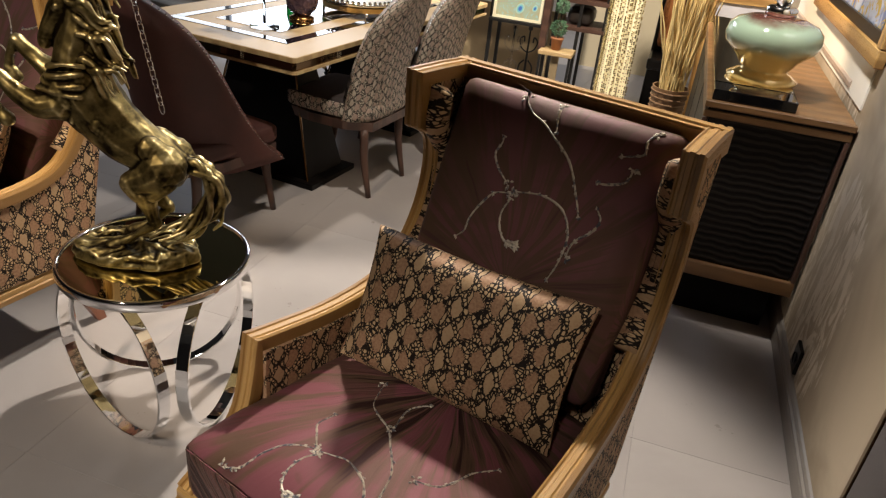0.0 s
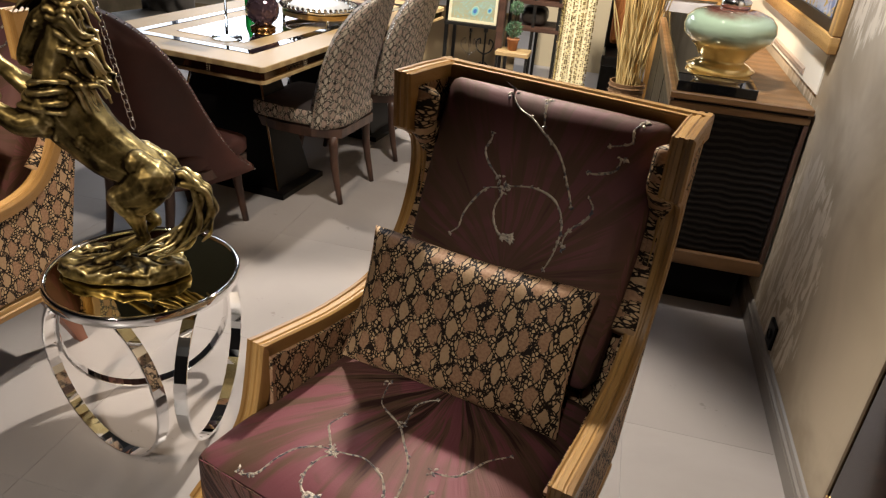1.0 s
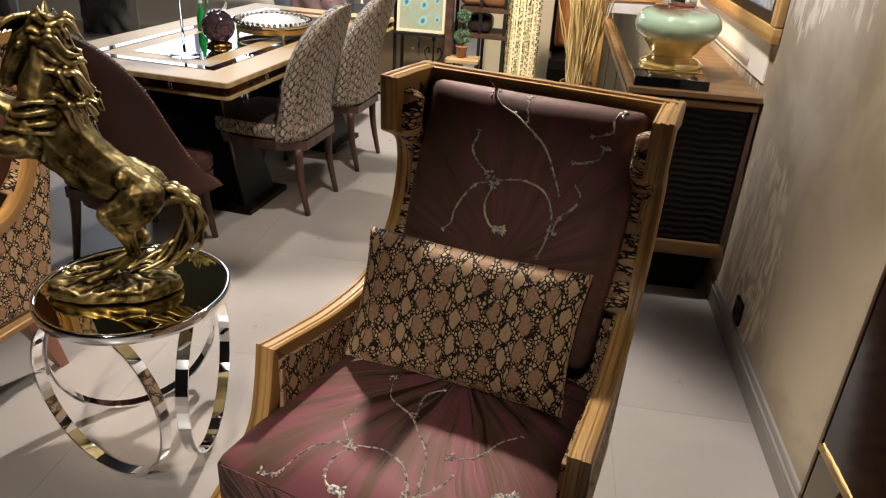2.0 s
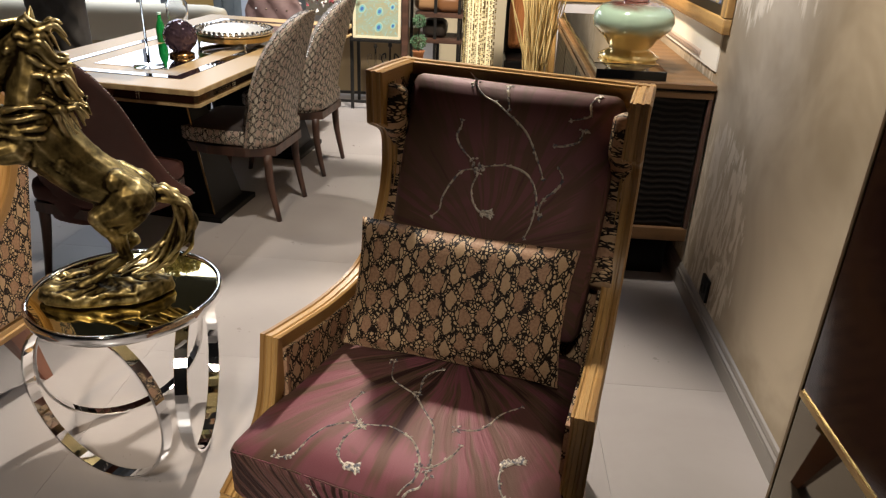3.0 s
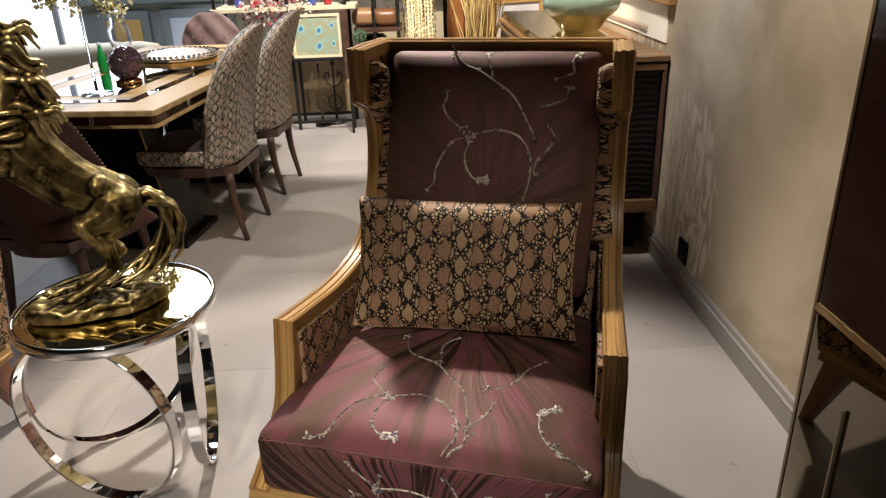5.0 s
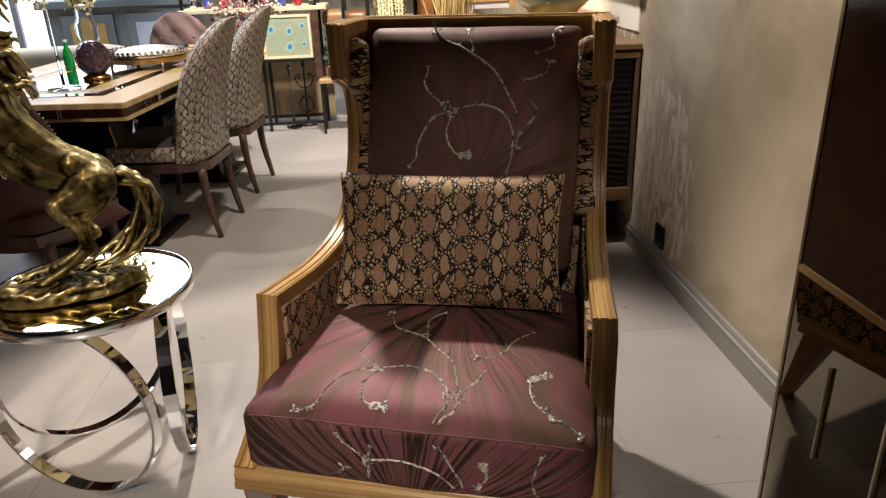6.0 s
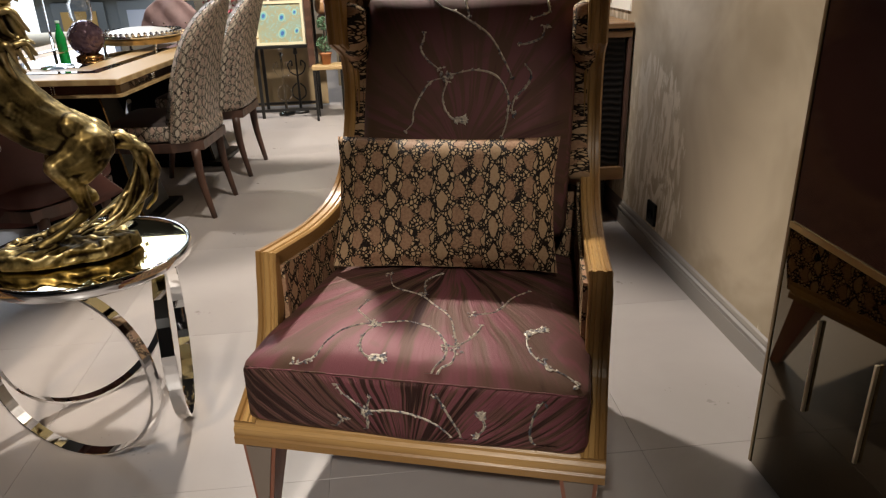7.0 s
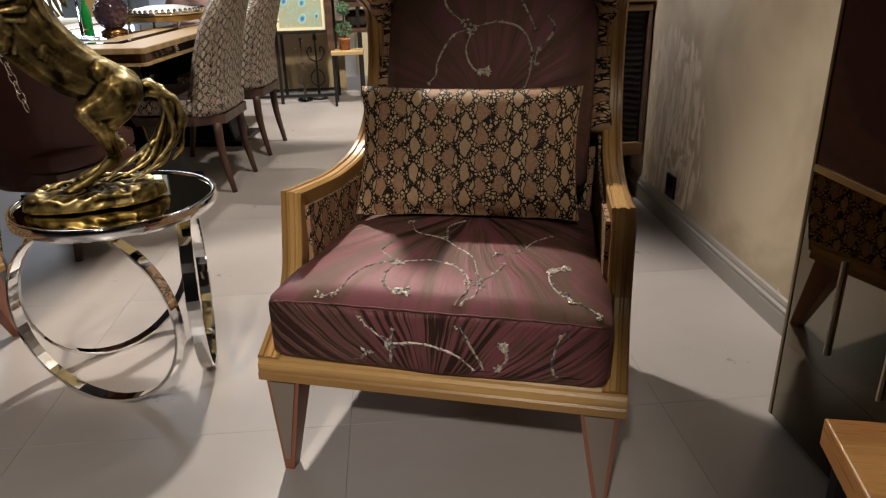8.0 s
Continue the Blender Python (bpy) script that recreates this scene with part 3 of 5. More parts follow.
def embroider(chair, seat, back):
    """Silver thread vines on the seat, its front and the back cushion."""
    from mathutils.bvhtree import BVHTree
    trees = {}
    for ob in (seat, back):
        vs = [v.co.copy() for v in ob.data.vertices]
        trees[ob] = BVHTree.FromPolygons(vs, [list(p.vertices) for p in ob.data.polygons])

    def onto(ob, start, way):
        c, n, _, _ = trees[ob].ray_cast(Vector(start), Vector(way))
        return (c, n) if c else (Vector(start) + Vector(way) * 0.3, -Vector(way))
    tilt = Matrix.Translation((0, 0.745, 0.798)) @ Matrix.Rotation(radians(-22.5), 4, "X")
    way = tilt.to_3x3() @ Vector((0, 1, 0))
    rng = random.Random(11)
    for k, v in enumerate(SEAT_VINES):
        part("embroidery", vine(v, lambda a, b: onto(seat, (max(-0.33, min(0.33, a)), max(0.014, b), 0.8), (0, 0, -1)), 0.0031, rng, k in (3, 9)), THREAD, seat, "silver thread vine embroidery")
    for k, v in enumerate(FRONT_VINES):
        part("embroidery", vine(v, lambda a, b: onto(seat, (a, -0.4, 0.305 + max(0.022, min(0.122, b))), (0, 1, 0)), 0.0034, rng, k in (2, 3)), THREAD, seat, "silver thread vine embroidery")
    for k, v in enumerate(BACK_VINES):
        part("embroidery", vine(v, lambda a, b: onto(back, tilt @ Vector((a, -0.4, b)), way), 0.0033, rng, k == 4), THREAD_BACK, back, "silver thread vine embroidery")


def thread_material(name, scale, dark):
    m = Mat(name, (0.42, 0.38, 0.33), 0.4, 0.35)
    n = m.noise(m.coords(), scale, 3)
    m.set("Base Color", m.blend(n.ramp(0.40 + dark, 0.56 + dark), (0.085, 0.082, 0.098), (0.52, 0.45, 0.36)))
    m.bump(m.noise(m.coords(), 700.0, 2), 0.5, 0.002)
    return m.m


THREAD = thread_material("silver_thread", 105.0, 0.0)
THREAD_BACK = thread_material("silver_and_dark_thread", 75.0, -0.03)
WOOD_LEG = wood_material("reddish_leg_wood", (0.30, 0.12, 0.07), (0.22, 0.08, 0.045), (0.10, 0.03, 0.02))
INLAY = Mat("taupe_inlay", (0.19, 0.15, 0.12), 0.35).m
CHAIR_AT = pose(0.419, 1.156, 0, 0, 0, -17.3)
armchair(CHAIR_AT, "plum and snakeskin wing armchair with honey-coloured wooden frame")
armchair(pose(-1.308, 1.372, 0, 0, 0, -12.7), "plum and snakeskin wing armchair beside the ring side table")

# scatter pillow
def pillow(m, label):
    def shape(x, y, z, q):
        edge = max(abs(x), abs(z))
        puff = (1 - x ** 4) * (1 - z ** 4)
        q.y = math.copysign(0.006 + 0.058 * puff ** 0.55, y) if abs(y) > 0.01 else 0.0
        k = 1 - 0.05 * (1 - x * x) * abs(z) ** 3
        q.z *= k
        q.x *= 1 - 0.05 * (1 - z * z) * abs(x) ** 3
        q.z += 0.003 * noise.noise(Vector((q.x * 12, y, q.z * 12)))
        return q
    bm = cushion(0.278, 0.05, 0.165, 0.001, shape, 20)
    ob = part("pillow", bm, SNAKE, None, smooth=True)
    ob.matrix_world = m
    return tagged(ob, label, "pillow")


pillow(CHAIR_AT @ pose(-0.018, 0.505, 0.632, -25, 0, 4), "rectangular snakeskin pillow leaning on the armchair cushion")
pillow(pose(-1.308, 1.372, 0, 0, 0, -12.7) @ pose(0.01, 0.505, 0.632, -25, 0, -3), "rectangular snakeskin pillow on the armchair beside the side table")

# ---- side table with interlocking rings ----
TABLE = (-0.372, 1.778)
st = thing("side_table", pose(*TABLE, 0), "round chrome side table with mirrored top and ring base", "side table")
part("tabletop", lathe([(0.0, 0.512), (0.242, 0.512), (0.242, 0.498), (0.0, 0.498)], 64), Mat("bronze_mirror", (0.46, 0.39, 0.20), 0.02, 1.0).m, st, "bronze mirror tabletop")
part("rim", lathe([(0.2425, 0.514), (0.245, 0.518), (0.254, 0.518), (0.256, 0.514), (0.256, 0.492), (0.253, 0.488), (0.246, 0.488), (0.2425, 0.492), (0.2425, 0.514)], 72), CHROME, st, "chrome rim", smooth=True)
for k in range(3):
    a = radians(-108 + 120 * k)
    r, wide, thick = 0.244, 0.017, 0.004
    section = [(thick, wide), (thick, -wide), (-thick, -wide), (-thick, wide)]
    tz = Matrix.Translation((0.168 * math.cos(a), 0.168 * math.sin(a), r + thick)) @ Matrix.Rotation(a, 4, "Z")
    rings = [[tz @ Vector((w, (r + h) * math.cos(b), (r + h) * math.sin(b))) for h, w in section] for b in (2 * math.pi * i / 64 for i in range(64))]
    soften(part("ring", rings_mesh(rings, closed_path=True), CHROME, st, "flat chrome ring"), 0.0012, 1)

# ---- dining table ----
BRONZE = Mat("bronze_mirror_band", (0.13, 0.085, 0.045), 0.06, 1.0).m
MIRROR = Mat("silver_mirror", (0.80, 0.82, 0.88), 0.03, 1.0).m
STUD = Mat("silver_studs", (0.8, 0.78, 0.74), 0.15, 1.0).m


def dots(places, r, sides=8):
    bm = bmesh.new()
    for p in places:
        bmesh.ops.create_icosphere(bm, subdivisions=1, radius=r, matrix=Matrix.Translation(p))
    return bm


def dining_table():
    t = thing("dining_table", pose(-0.635, 3.035, 0, 0, 0, -7.5), "pale oak dining table with mirrored inlay and black base", "dining table")
    L, W = 2.1, 1.05
    c = 0.014
    rim = [(-W + c, 0), (-c, 0), (0, c), (0, L - c), (-c, L), (-W + c, L), (-W, L - c), (-W, c)]

    def plate(pts, z0, z1, d=0.0):
        s = [((x + W / 2) * (1 - 2 * d / W) - W / 2, (y - L / 2) * (1 - 2 * d / L) + L / 2) for x, y in pts]
        return rings_mesh([[(x, y, z0) for x, y in s], [(x, y, z1) for x, y in s]])
    soften(part("tabletop", plate(rim, 0.74, 0.765), WOOD_PALE, t, uv=True), 0.003, 1)
    part("edge_band", plate(rim, 0.702, 0.7405, 0.012), BRONZE, t, "bronze mirrored edge band")
    part("edge_lip", plate(rim, 0.690, 0.702, 0.0), WOOD_PALE, t)
    # mirrored strips and centre panel, flush in the top
    for x0, x1, y0, y1 in ((-W + 0.17, -0.17, 0.17, 0.225), (-W + 0.17, -0.17, L - 0.225, L - 0.17), (-W + 0.17, -W + 0.225, 0.226, L - 0.226), (-0.225, -0.17, 0.226, L - 0.226)):
        soften(part("mirror_strip", box(x0, x1, y0, y1, 0.755, 0.768), MIRROR, t, "silver mirrored inlay strip"), 0.002, 1)
    part("centre_panel", box(-W + 0.33, -0.33, 0.33, L - 0.33, 0.755, 0.7675), MIRROR, t, "mirrored glass centre panel")
    # studs on the edge band
    for x in (-0.29, -0.76):
        tagged(part("stud_row", dots([(x + dx, 0.0095, 0.708 + 0.009 * k) for k in range(4) for dx in (-0.006, 0.006)], 0.0038), STUD, t, "double row of silver studs"), kind="stuff")
    for y in (0.35, 0.85, 1.35, 1.8):
        tagged(part("stud_row", dots([(-0.0095, y + dy, 0.708 + 0.009 * k) for k in range(4) for dy in (-0.012, 0.0, 0.012)], 0.0038), STUD, t, "double row of silver studs"), kind="stuff")
    # base: two black pedestals on plates, gilt bars between
    for y0 in (0.52, 1.58):
        part("pedestal", rings_mesh([[(-0.86, y0 - 0.16, 0.03), (-0.19, y0 - 0.16, 0.03), (-0.19, y0 + 0.16, 0.03), (-0.86, y0 + 0.16, 0.03)], [(-0.70, y0 - 0.07, 0.69), (-0.35, y0 - 0.07, 0.69), (-0.35, y0 + 0.07, 0.69), (-0.70, y0 + 0.07, 0.69)]]), BLACK, t, "tapered black lacquered pedestal")
        part("base_plate", box(-0.92, -0.13, y0 - 0.2, y0 + 0.2, 0, 0.03, 0.004), BLACK, t)
        for s in (-1, 1):
            part("gilt_edge", tube([(-0.525 + s * 0.34, y0 - 0.165, 0.03), (-0.525 + s * 0.18, y0 - 0.075, 0.688)], 0.006, 6), BRONZE, t, "dark bronze edge strip")
    for s in (-1, 1):
        part("stretcher", tube([(-0.525 - s * 0.25, 0.62, 0.56), (-0.525 + s * 0.25, 1.48, 0.10)], 0.012, 6), CHROME, t, "crossed chrome stretcher")
    return t


dining_table()


def dining_chair(m, label, cover, inner, studs, low=0.40, wrap=0.075, flare=0.0, drop=0.045):
    c = thing("dining_chair", m, label, "chair", "chairs round the dining table")
    part("seat_frame", rings_mesh([[(x, y, z) for x, y in ((-0.20, -0.25), (0.20, -0.25), (0.235, -0.1), (0.235, 0.1), (0.17, 0.235), (-0.17, 0.235), (-0.235, 0.1), (-0.235, -0.1))] for z in (0.395 - drop, 0.44 - drop)]), WOOD_DARK, c, "dark wooden seat frame", uv=False)
    bm = cushion(0.235, 0.25, 0.045, 0.03, lambda x, y, z, q: Vector((q.x * (1 - 0.25 * max(0, y) ** 3 - 0.10 * max(0, -y) ** 2), q.y, q.z + (0.012 * (1 - x * x) * (1 - y * y) if z > 0 else 0))), 10)
    bm.transform(Matrix.Translation((0, -0.01, 0.485 - drop)))
    seat = part("seat", bm, cover, c, smooth=True)
    seat.data.materials.append(inner)
    # faces turned up take the inner material
    for p in seat.data.polygons:
        p.material_index = 1 if p.normal.z > 0.75 else 0

    def section(t, grow, thin):
        z = low + (1.04 - low) * t
        top = math.sqrt(max(0.0, 1 - (max(0.0, t - 0.55) / 0.452) ** 2.4))
        w = (0.25 - 0.02 * t) * max(0.12, top) - thin
        deep = wrap * (1 - t) ** 0.62 + flare * (1 - t) ** 5 + 0.045 * top
        y0 = 0.235 + 0.13 * t * t + 0.03 * t - thin
        return [Vector((w * math.copysign(abs(math.sin(a)) ** 0.85, a), y0 - deep * (1 - math.cos(a)) ** 1.15, z)) for a in (radians(-92 + 184 * i / 18) for i in range(19))]
    ts = [k / 20 for k in range(20)] + [0.985, 1.0]
    shell = [section(t, 0, 0.0) + section(t, 0, 0.042)[::-1] for t in ts]
    bm = rings_mesh(shell)
    lay = bm.loops.layers.uv.verify()
    for fc in bm.faces:
        for l in fc.loops:
            l[lay].uv = (l[lay].uv.y, l[lay].uv.x)
    back = part("backrest", bm, cover, c, smooth=True)
    back.data.materials.append(inner)
    for i, p in enumerate(back.data.polygons):
        p.material_index = 1 if i < 38 * (len(ts) - 1) and 19 <= i % 38 < 37 else 0
    if studs:
        line = [section(k / 46, 0, 0.004)[0] for k in range(46)] + [section(k / 46, 0, 0.004)[-1] for k in range(46)] + section(1.0, 0, 0.004)[1:-1]
        tagged(part("nail_trim", dots([p + Vector((0, -0.002, 0.001)) for p in line], 0.0048), STUD, c, "silver nail-head trim"), kind="stuff")
    for sx, sy in ((-1, -1), (1, -1), (-1, 1), (1, 1)):
        x, y = 0.175, (0.19 if sy > 0 else 0.20)
        part("leg", tube(spline([(sx * x, sy * y, 0.40 - drop), (sx * (x + 0.004), sy * (y + 0.008), 0.20), (sx * (x + 0.006), sy * (y + 0.045), 0.0)], 3), [0.024, 0.023, 0.022, 0.02, 0.018, 0.016, 0.014], 8), WOOD_DARK, c, "tapered dark wooden leg", smooth=True)
    return c


def velvet_material(name, colour, edge):
    m = Mat(name, colour, 0.7)
    m.b.inputs["Sheen Weight"].default_value = 0.3
    m.b.inputs["Sheen Tint"].default_value = (*edge, 1)
    n = m.noise(m.coords(), 6.0, 4)
    m.set("Base Color", m.blend(n.ramp(0.3, 0.7), tuple(c * 0.75 for c in colour), tuple(c * 1.2 for c in colour)))
    m.bump(m.noise(m.coords(), 900.0, 2), 0.2, 0.001)
    return m.m


VELVET = velvet_material("burgundy_velvet", (0.046, 0.012, 0.009), (0.4, 0.15, 0.10))
# near-black brown for the seat tops and inner backs
DARK_INSIDE = velvet_material("dark_brown_inside", (0.020, 0.013, 0.011), (0.3, 0.2, 0.2))
dining_chair(pose(-0.655, 3.66, 0, 0, 0, -97), "silvery snakeskin dining chair with dark wooden legs", SNAKE_GREY, DARK_INSIDE, True)
dining_chair(pose(-0.58, 4.37, 0, 0, 0, -97), "silvery snakeskin dining chair with dark wooden legs", SNAKE_GREY, DARK_INSIDE, True)
vc = dining_chair(pose(-1.02, 2.90, 0, 0, 0, 166), "burgundy velvet dining chair with silver nail-head trim", VELVET, VELVET, True, 0.28, 0.255, 0.16, 0.09)


def chain(links, start, end, sag):
    bm = None
    a, b = Vector(start), Vector(end)
    for k in range(links):
        t = (k + 0.5) / links
        p = a.lerp(b, t) + Vector((0, 0, -sag * 4 * t * (1 - t)))
        d = (b - a).normalized()
        turn = d.to_track_quat("X", "Z").to_matrix().to_4x4() @ Matrix.Rotation(radians(90 * (k % 2)), 4, "X")
        size = (b - a).length / links * 0.72
        ring = [turn @ Vector((math.cos(q) * size, math.sin(q) * size * 0.5, 0)) + p for q in (2 * math.pi * i / 14 for i in range(14))]
        piece = tube(ring, 0.0019, 6, closed=True)
        bm = piece if bm is None else merge(bm, piece)
    return bm


ch = part("decorative_chain", chain(15, (-0.995, 2.505, 1.10), (-0.892, 2.50, 0.625), 0.0), CHROME, None, smooth=True)
tagged(ch, "silver link chain hanging behind the burgundy dining chair", "chain")

# ---- sideboard ----
sb = thing("sideboard", pose(1.258, 3.02, 0), "dark sideboard with wavy black panels and honey-coloured frame", "sideboard")


def wavy_material():
    m = Mat("black_wavy_veneer", (0.01, 0.009, 0.008), 0.4, Specular_IOR_Level=0.15)
    o = m.coords()
    x, y, z = m.split(o)
    wave = (z * 230.0 + m.noise(m.scaled(o, (9, 9, 3)), 1.0, 2) * 9.0).op("SINE") * 0.5 + 0.5
    m.set("Base Color", m.blend(wave.ramp(0.3, 0.9), (0.005, 0.004, 0.004), (0.020, 0.017, 0.015)))
    m.bump(wave, 0.6, 0.004)
    return m.m


WAVY = wavy_material()
part("body", box(-0.225, 0.225, 0.03, 1.79, 0.215, 0.872), WAVY, sb, "black wavy-grained panels")
for x0, x1, z0, z1 in ((-0.247, 0.247, 0.845, 0.872), (-0.247, 0.247, 0.215, 0.275), (-0.247, -0.230, 0.275, 0.845), (0.230, 0.247, 0.275, 0.845)):
    soften(part("end_frame", box(x0, x1, 0.006, 0.029, z0, z1), WOOD_MID if x1 - x0 > 0.3 else WOOD_DARK, sb, "brown wooden frame", along=0 if x1 - x0 > 0.3 else 2), 0.003, 1)
for y0 in (0.03, 0.62, 1.21):
    part("door", box(-0.243, -0.226, y0 + 0.01, y0 + 0.57, 0.28, 0.84), WAVY, sb)
for z0, z1 in ((0.845, 0.872), (0.215, 0.275)):
    part("front_frame", box(-0.247, -0.226, 0.03, 1.79, z0, z1), WOOD_MID, sb, along=1)
soften(part("top_board", box(-0.250, 0.250, 0.0, 1.80, 0.882, 0.906), WOOD_MID, sb, "glossy honey-brown wooden top board", along=0), 0.003, 1)
part("shadow_gap", box(-0.235, 0.235, 0.012, 1.79, 0.872, 0.882), BLACK, sb)
soften(part("glass_slab", box(-0.232, 0.050, 0.022, 1.78, 0.906, 0.944), Mat("black_glass", (0.006, 0.006, 0.007), 0.05).m, sb, "raised black glass slab"), 0.002, 1)
part("mirror_top", box(-0.226, 0.044, 0.152, 1.77, 0.9442, 0.946), Mat("champagne_mirror", (0.72, 0.64, 0.50), 0.08, 1.0).m, sb, "champagne mirror top")
part("plinth", box(-0.16, 0.20, 0.12, 1.70, 0.0, 0.215), BLACK, sb)

# ---- tall cabinet ----
GLOSS_MIRROR = Mat("bronze_smoked_mirror", (0.15, 0.122, 0.082), 0.03, 1.0).m
AGED = Mat("aged_brass", (0.20, 0.13, 0.06), 0.35, 1.0).m
cb = thing("tall_cabinet", pose(1.280, 1.342, 0, 0, 0, 1.5), "tall black glossy cabinet with gold trim lines", "cabinet")
part("body", box(0.004, 0.235, -1.1, 0, 0.0, 2.1, 0.002), BLACK, cb)
part("upper_door", box(-0.012, 0.0035, -1.09, -0.008, 0.652, 2.09), Mat("dark_brown_lacquer", (0.020, 0.008, 0.006), 0.12).m, cb, "dark brown lacquered door")
part("lower_door", box(-0.012, 0.0035, -1.09, -0.008, 0.012, 0.638), GLOSS_MIRROR, cb, "smoked bronze mirror door")
for y in (-0.16, -0.33):
    part("handle", box(-0.020, -0.0125, y - 0.003, y + 0.003, 0.27, 0.49, 0.001), Mat("pale_brass", (0.62, 0.52, 0.36), 0.5, 0.5).m, cb, "slim brass bar handle")
part("gold_trim", box(-0.016, 0.0035, -1.09, -0.008, 0.638, 0.652), GOLD_TRIM, cb, "thin gold trim")
part("gold_trim", box(-0.014, 0.0035, -0.008, 0.0015, 0.012, 2.09), AGED, cb, "thin gold trim")

# ---- small wooden table by the cabinet ----
wt = thing("small_table", pose(0.962, 0.73, 0, 0, 0, -14), "small honey-brown wooden table with thick top", "table")
soften(part("tabletop", box(0, 0.25, -0.42, 0, 0.415, 0.46), wood_material("amber_knotty_wood", (0.44, 0.22, 0.065), (0.30, 0.13, 0.035), (0.13, 0.035, 0.010), 0.3, 0.5), wt, along=0), 0.004)
for x, y in ((0.03, -0.03), (0.22, -0.03), (0.03, -0.39), (0.22, -0.39)):
    part("leg", tube([(x, y, 0.415), (x, y, 0.0)], [0.018, 0.012], 8), BLACK, wt, "thin black leg")

# ---- wall socket ----
so = thing("wall_socket", pose(WALL_X, 2.675, 0.172, 0, 0, 0), "black double wall socket above the baseboard", "socket")
soften(part("plate", box(-0.012, 0, -0.042, 0.042, -0.045, 0.05), BLACK, so), 0.003)
part("insert", lathe([(0.0, 0.010), (0.018, 0.010), (0.021, 0.016), (0.024, 0.016)], 20, Matrix.Rotation(radians(-90), 4, "Y")), BLACK, so)

# ---- rearing horse statue ----
def horse(m, label):
    f, rng = [], random.Random(7)

    def blob(p, q, r0, r1, flat=1.0, n=7):
        """A chain of balls from p to q."""
        for k in range(n):
            t = k / (n - 1)
            c = Vector(p).lerp(Vector(q), t)
            f.append((c, r0 + (r1 - r0) * t, flat))

    def line(points, radii):
        pts = spline(points, 13)
        for i, p in enumerate(pts):
            t = i / (len(pts) - 1) * (len(radii) - 1)
            k = min(int(t), len(radii) - 2)
            f.append((Vector(p), radii[k] + (radii[k + 1] - radii[k]) * (t - k), 1.0))
    L = 0.015
    # trunk, from the croup to the chest
    line([(-0.050, L, 0.785), (-0.010, L, 0.822), (0.045, L, 0.862), (0.100, L, 0.925), (0.135, L, 0.985)], [0.066, 0.064, 0.070, 0.077, 0.080])
    for s in (-1, 1):
        # shoulder, breast and the muscles of the haunch
        blob((0.150, L + s * 0.034, 0.985), (0.165, L + s * 0.036, 0.940), 0.050, 0.040)
        blob((0.110, L + s * 0.052, 1.015), (0.150, L + s * 0.056, 0.955), 0.026, 0.024)
        blob((0.085, L + s * 0.052, 0.905), (0.040, L + s * 0.046, 0.862), 0.026, 0.022)
        blob((-0.030, L + s * 0.040, 0.842), (-0.085, L + s * 0.038, 0.800), 0.034, 0.034)
    # neck and head
    line([(0.135, L, 1.000), (0.128, L, 1.065), (0.110, L, 1.125), (0.105, L, 1.185)], [0.068, 0.056, 0.047, 0.038])
    for s in (-1, 1):
        blob((0.150, L + s * 0.028, 1.015), (0.122, L + s * 0.026, 1.120), 0.030, 0.018, n=14)
    line([(0.112, L, 1.195), (0.145, L, 1.172), (0.178, L, 1.128), (0.203, L, 1.088)], [0.036, 0.034, 0.024, 0.017])
    blob((0.135, L, 1.150), (0.158, L, 1.118), 0.030, 0.020)
    blob((0.200, L, 1.088), (0.205, L, 1.078), 0.019, 0.015, n=3)
    for s in (-1, 1):
        blob((0.105, L + s * 0.02, 1.222), (0.100, L + s * 0.026, 1.262), 0.011, 0.003)
        blob((0.152, L + s * 0.027, 1.172), (0.158, L + s * 0.026, 1.166), 0.009, 0.008, n=3)
        blob((0.208, L + s * 0.010, 1.088), (0.211, L + s * 0.010, 1.084), 0.007, 0.006, n=3)
    # hind legs: thigh, stifle, gaskin, hock, cannon, hoof
    for s, du, dz in ((1, 0.0, 0.0), (-1, -0.030, 0.012)):
        l = L + s * 0.038
        line([(-0.060, l, 0.795), (-0.025, l, 0.765), (0.018, l + s * 0.006, 0.752)], [0.058, 0.050, 0.034])
        blob((0.020, l + s * 0.012, 0.752), (0.006, l + s * 0.010, 0.722), 0.030, 0.026)
        blob((-0.062, l + s * 0.014, 0.762), (-0.030, l + s * 0.012, 0.728), 0.034, 0.026)
        line([(-0.005, l + s * 0.004, 0.728), (-0.012, l, 0.680), (-0.022 + du * 0.5, l, 0.636 + dz)], [0.034, 0.022, 0.016])
        blob((-0.022 + du * 0.5, l, 0.640 + dz), (-0.028 + du * 0.5, l, 0.630 + dz), 0.017, 0.014, n=3)
        line([(-0.022 + du * 0.5, l, 0.632 + dz), (0.030 + du, l, 0.594 + dz), (0.072 + du, l, 0.568 + dz)], [0.015, 0.0105, 0.013])
        blob((0.074 + du, l, 0.568 + dz), (0.094 + du, l, 0.556 + dz), 0.014, 0.019)
    # fore legs, raised
    line([(0.170, L + 0.045, 0.945), (0.215, L + 0.05, 0.940), (0.262, L + 0.05, 0.968), (0.300, L + 0.05, 1.006)], [0.040, 0.030, 0.023, 0.019])
    line([(0.300, L + 0.05, 1.006), (0.328, L + 0.05, 0.965), (0.316, L + 0.05, 0.925)], [0.019, 0.012, 0.012])
    blob((0.316, L + 0.05, 0.922), (0.300, L + 0.05, 0.898), 0.014, 0.019)
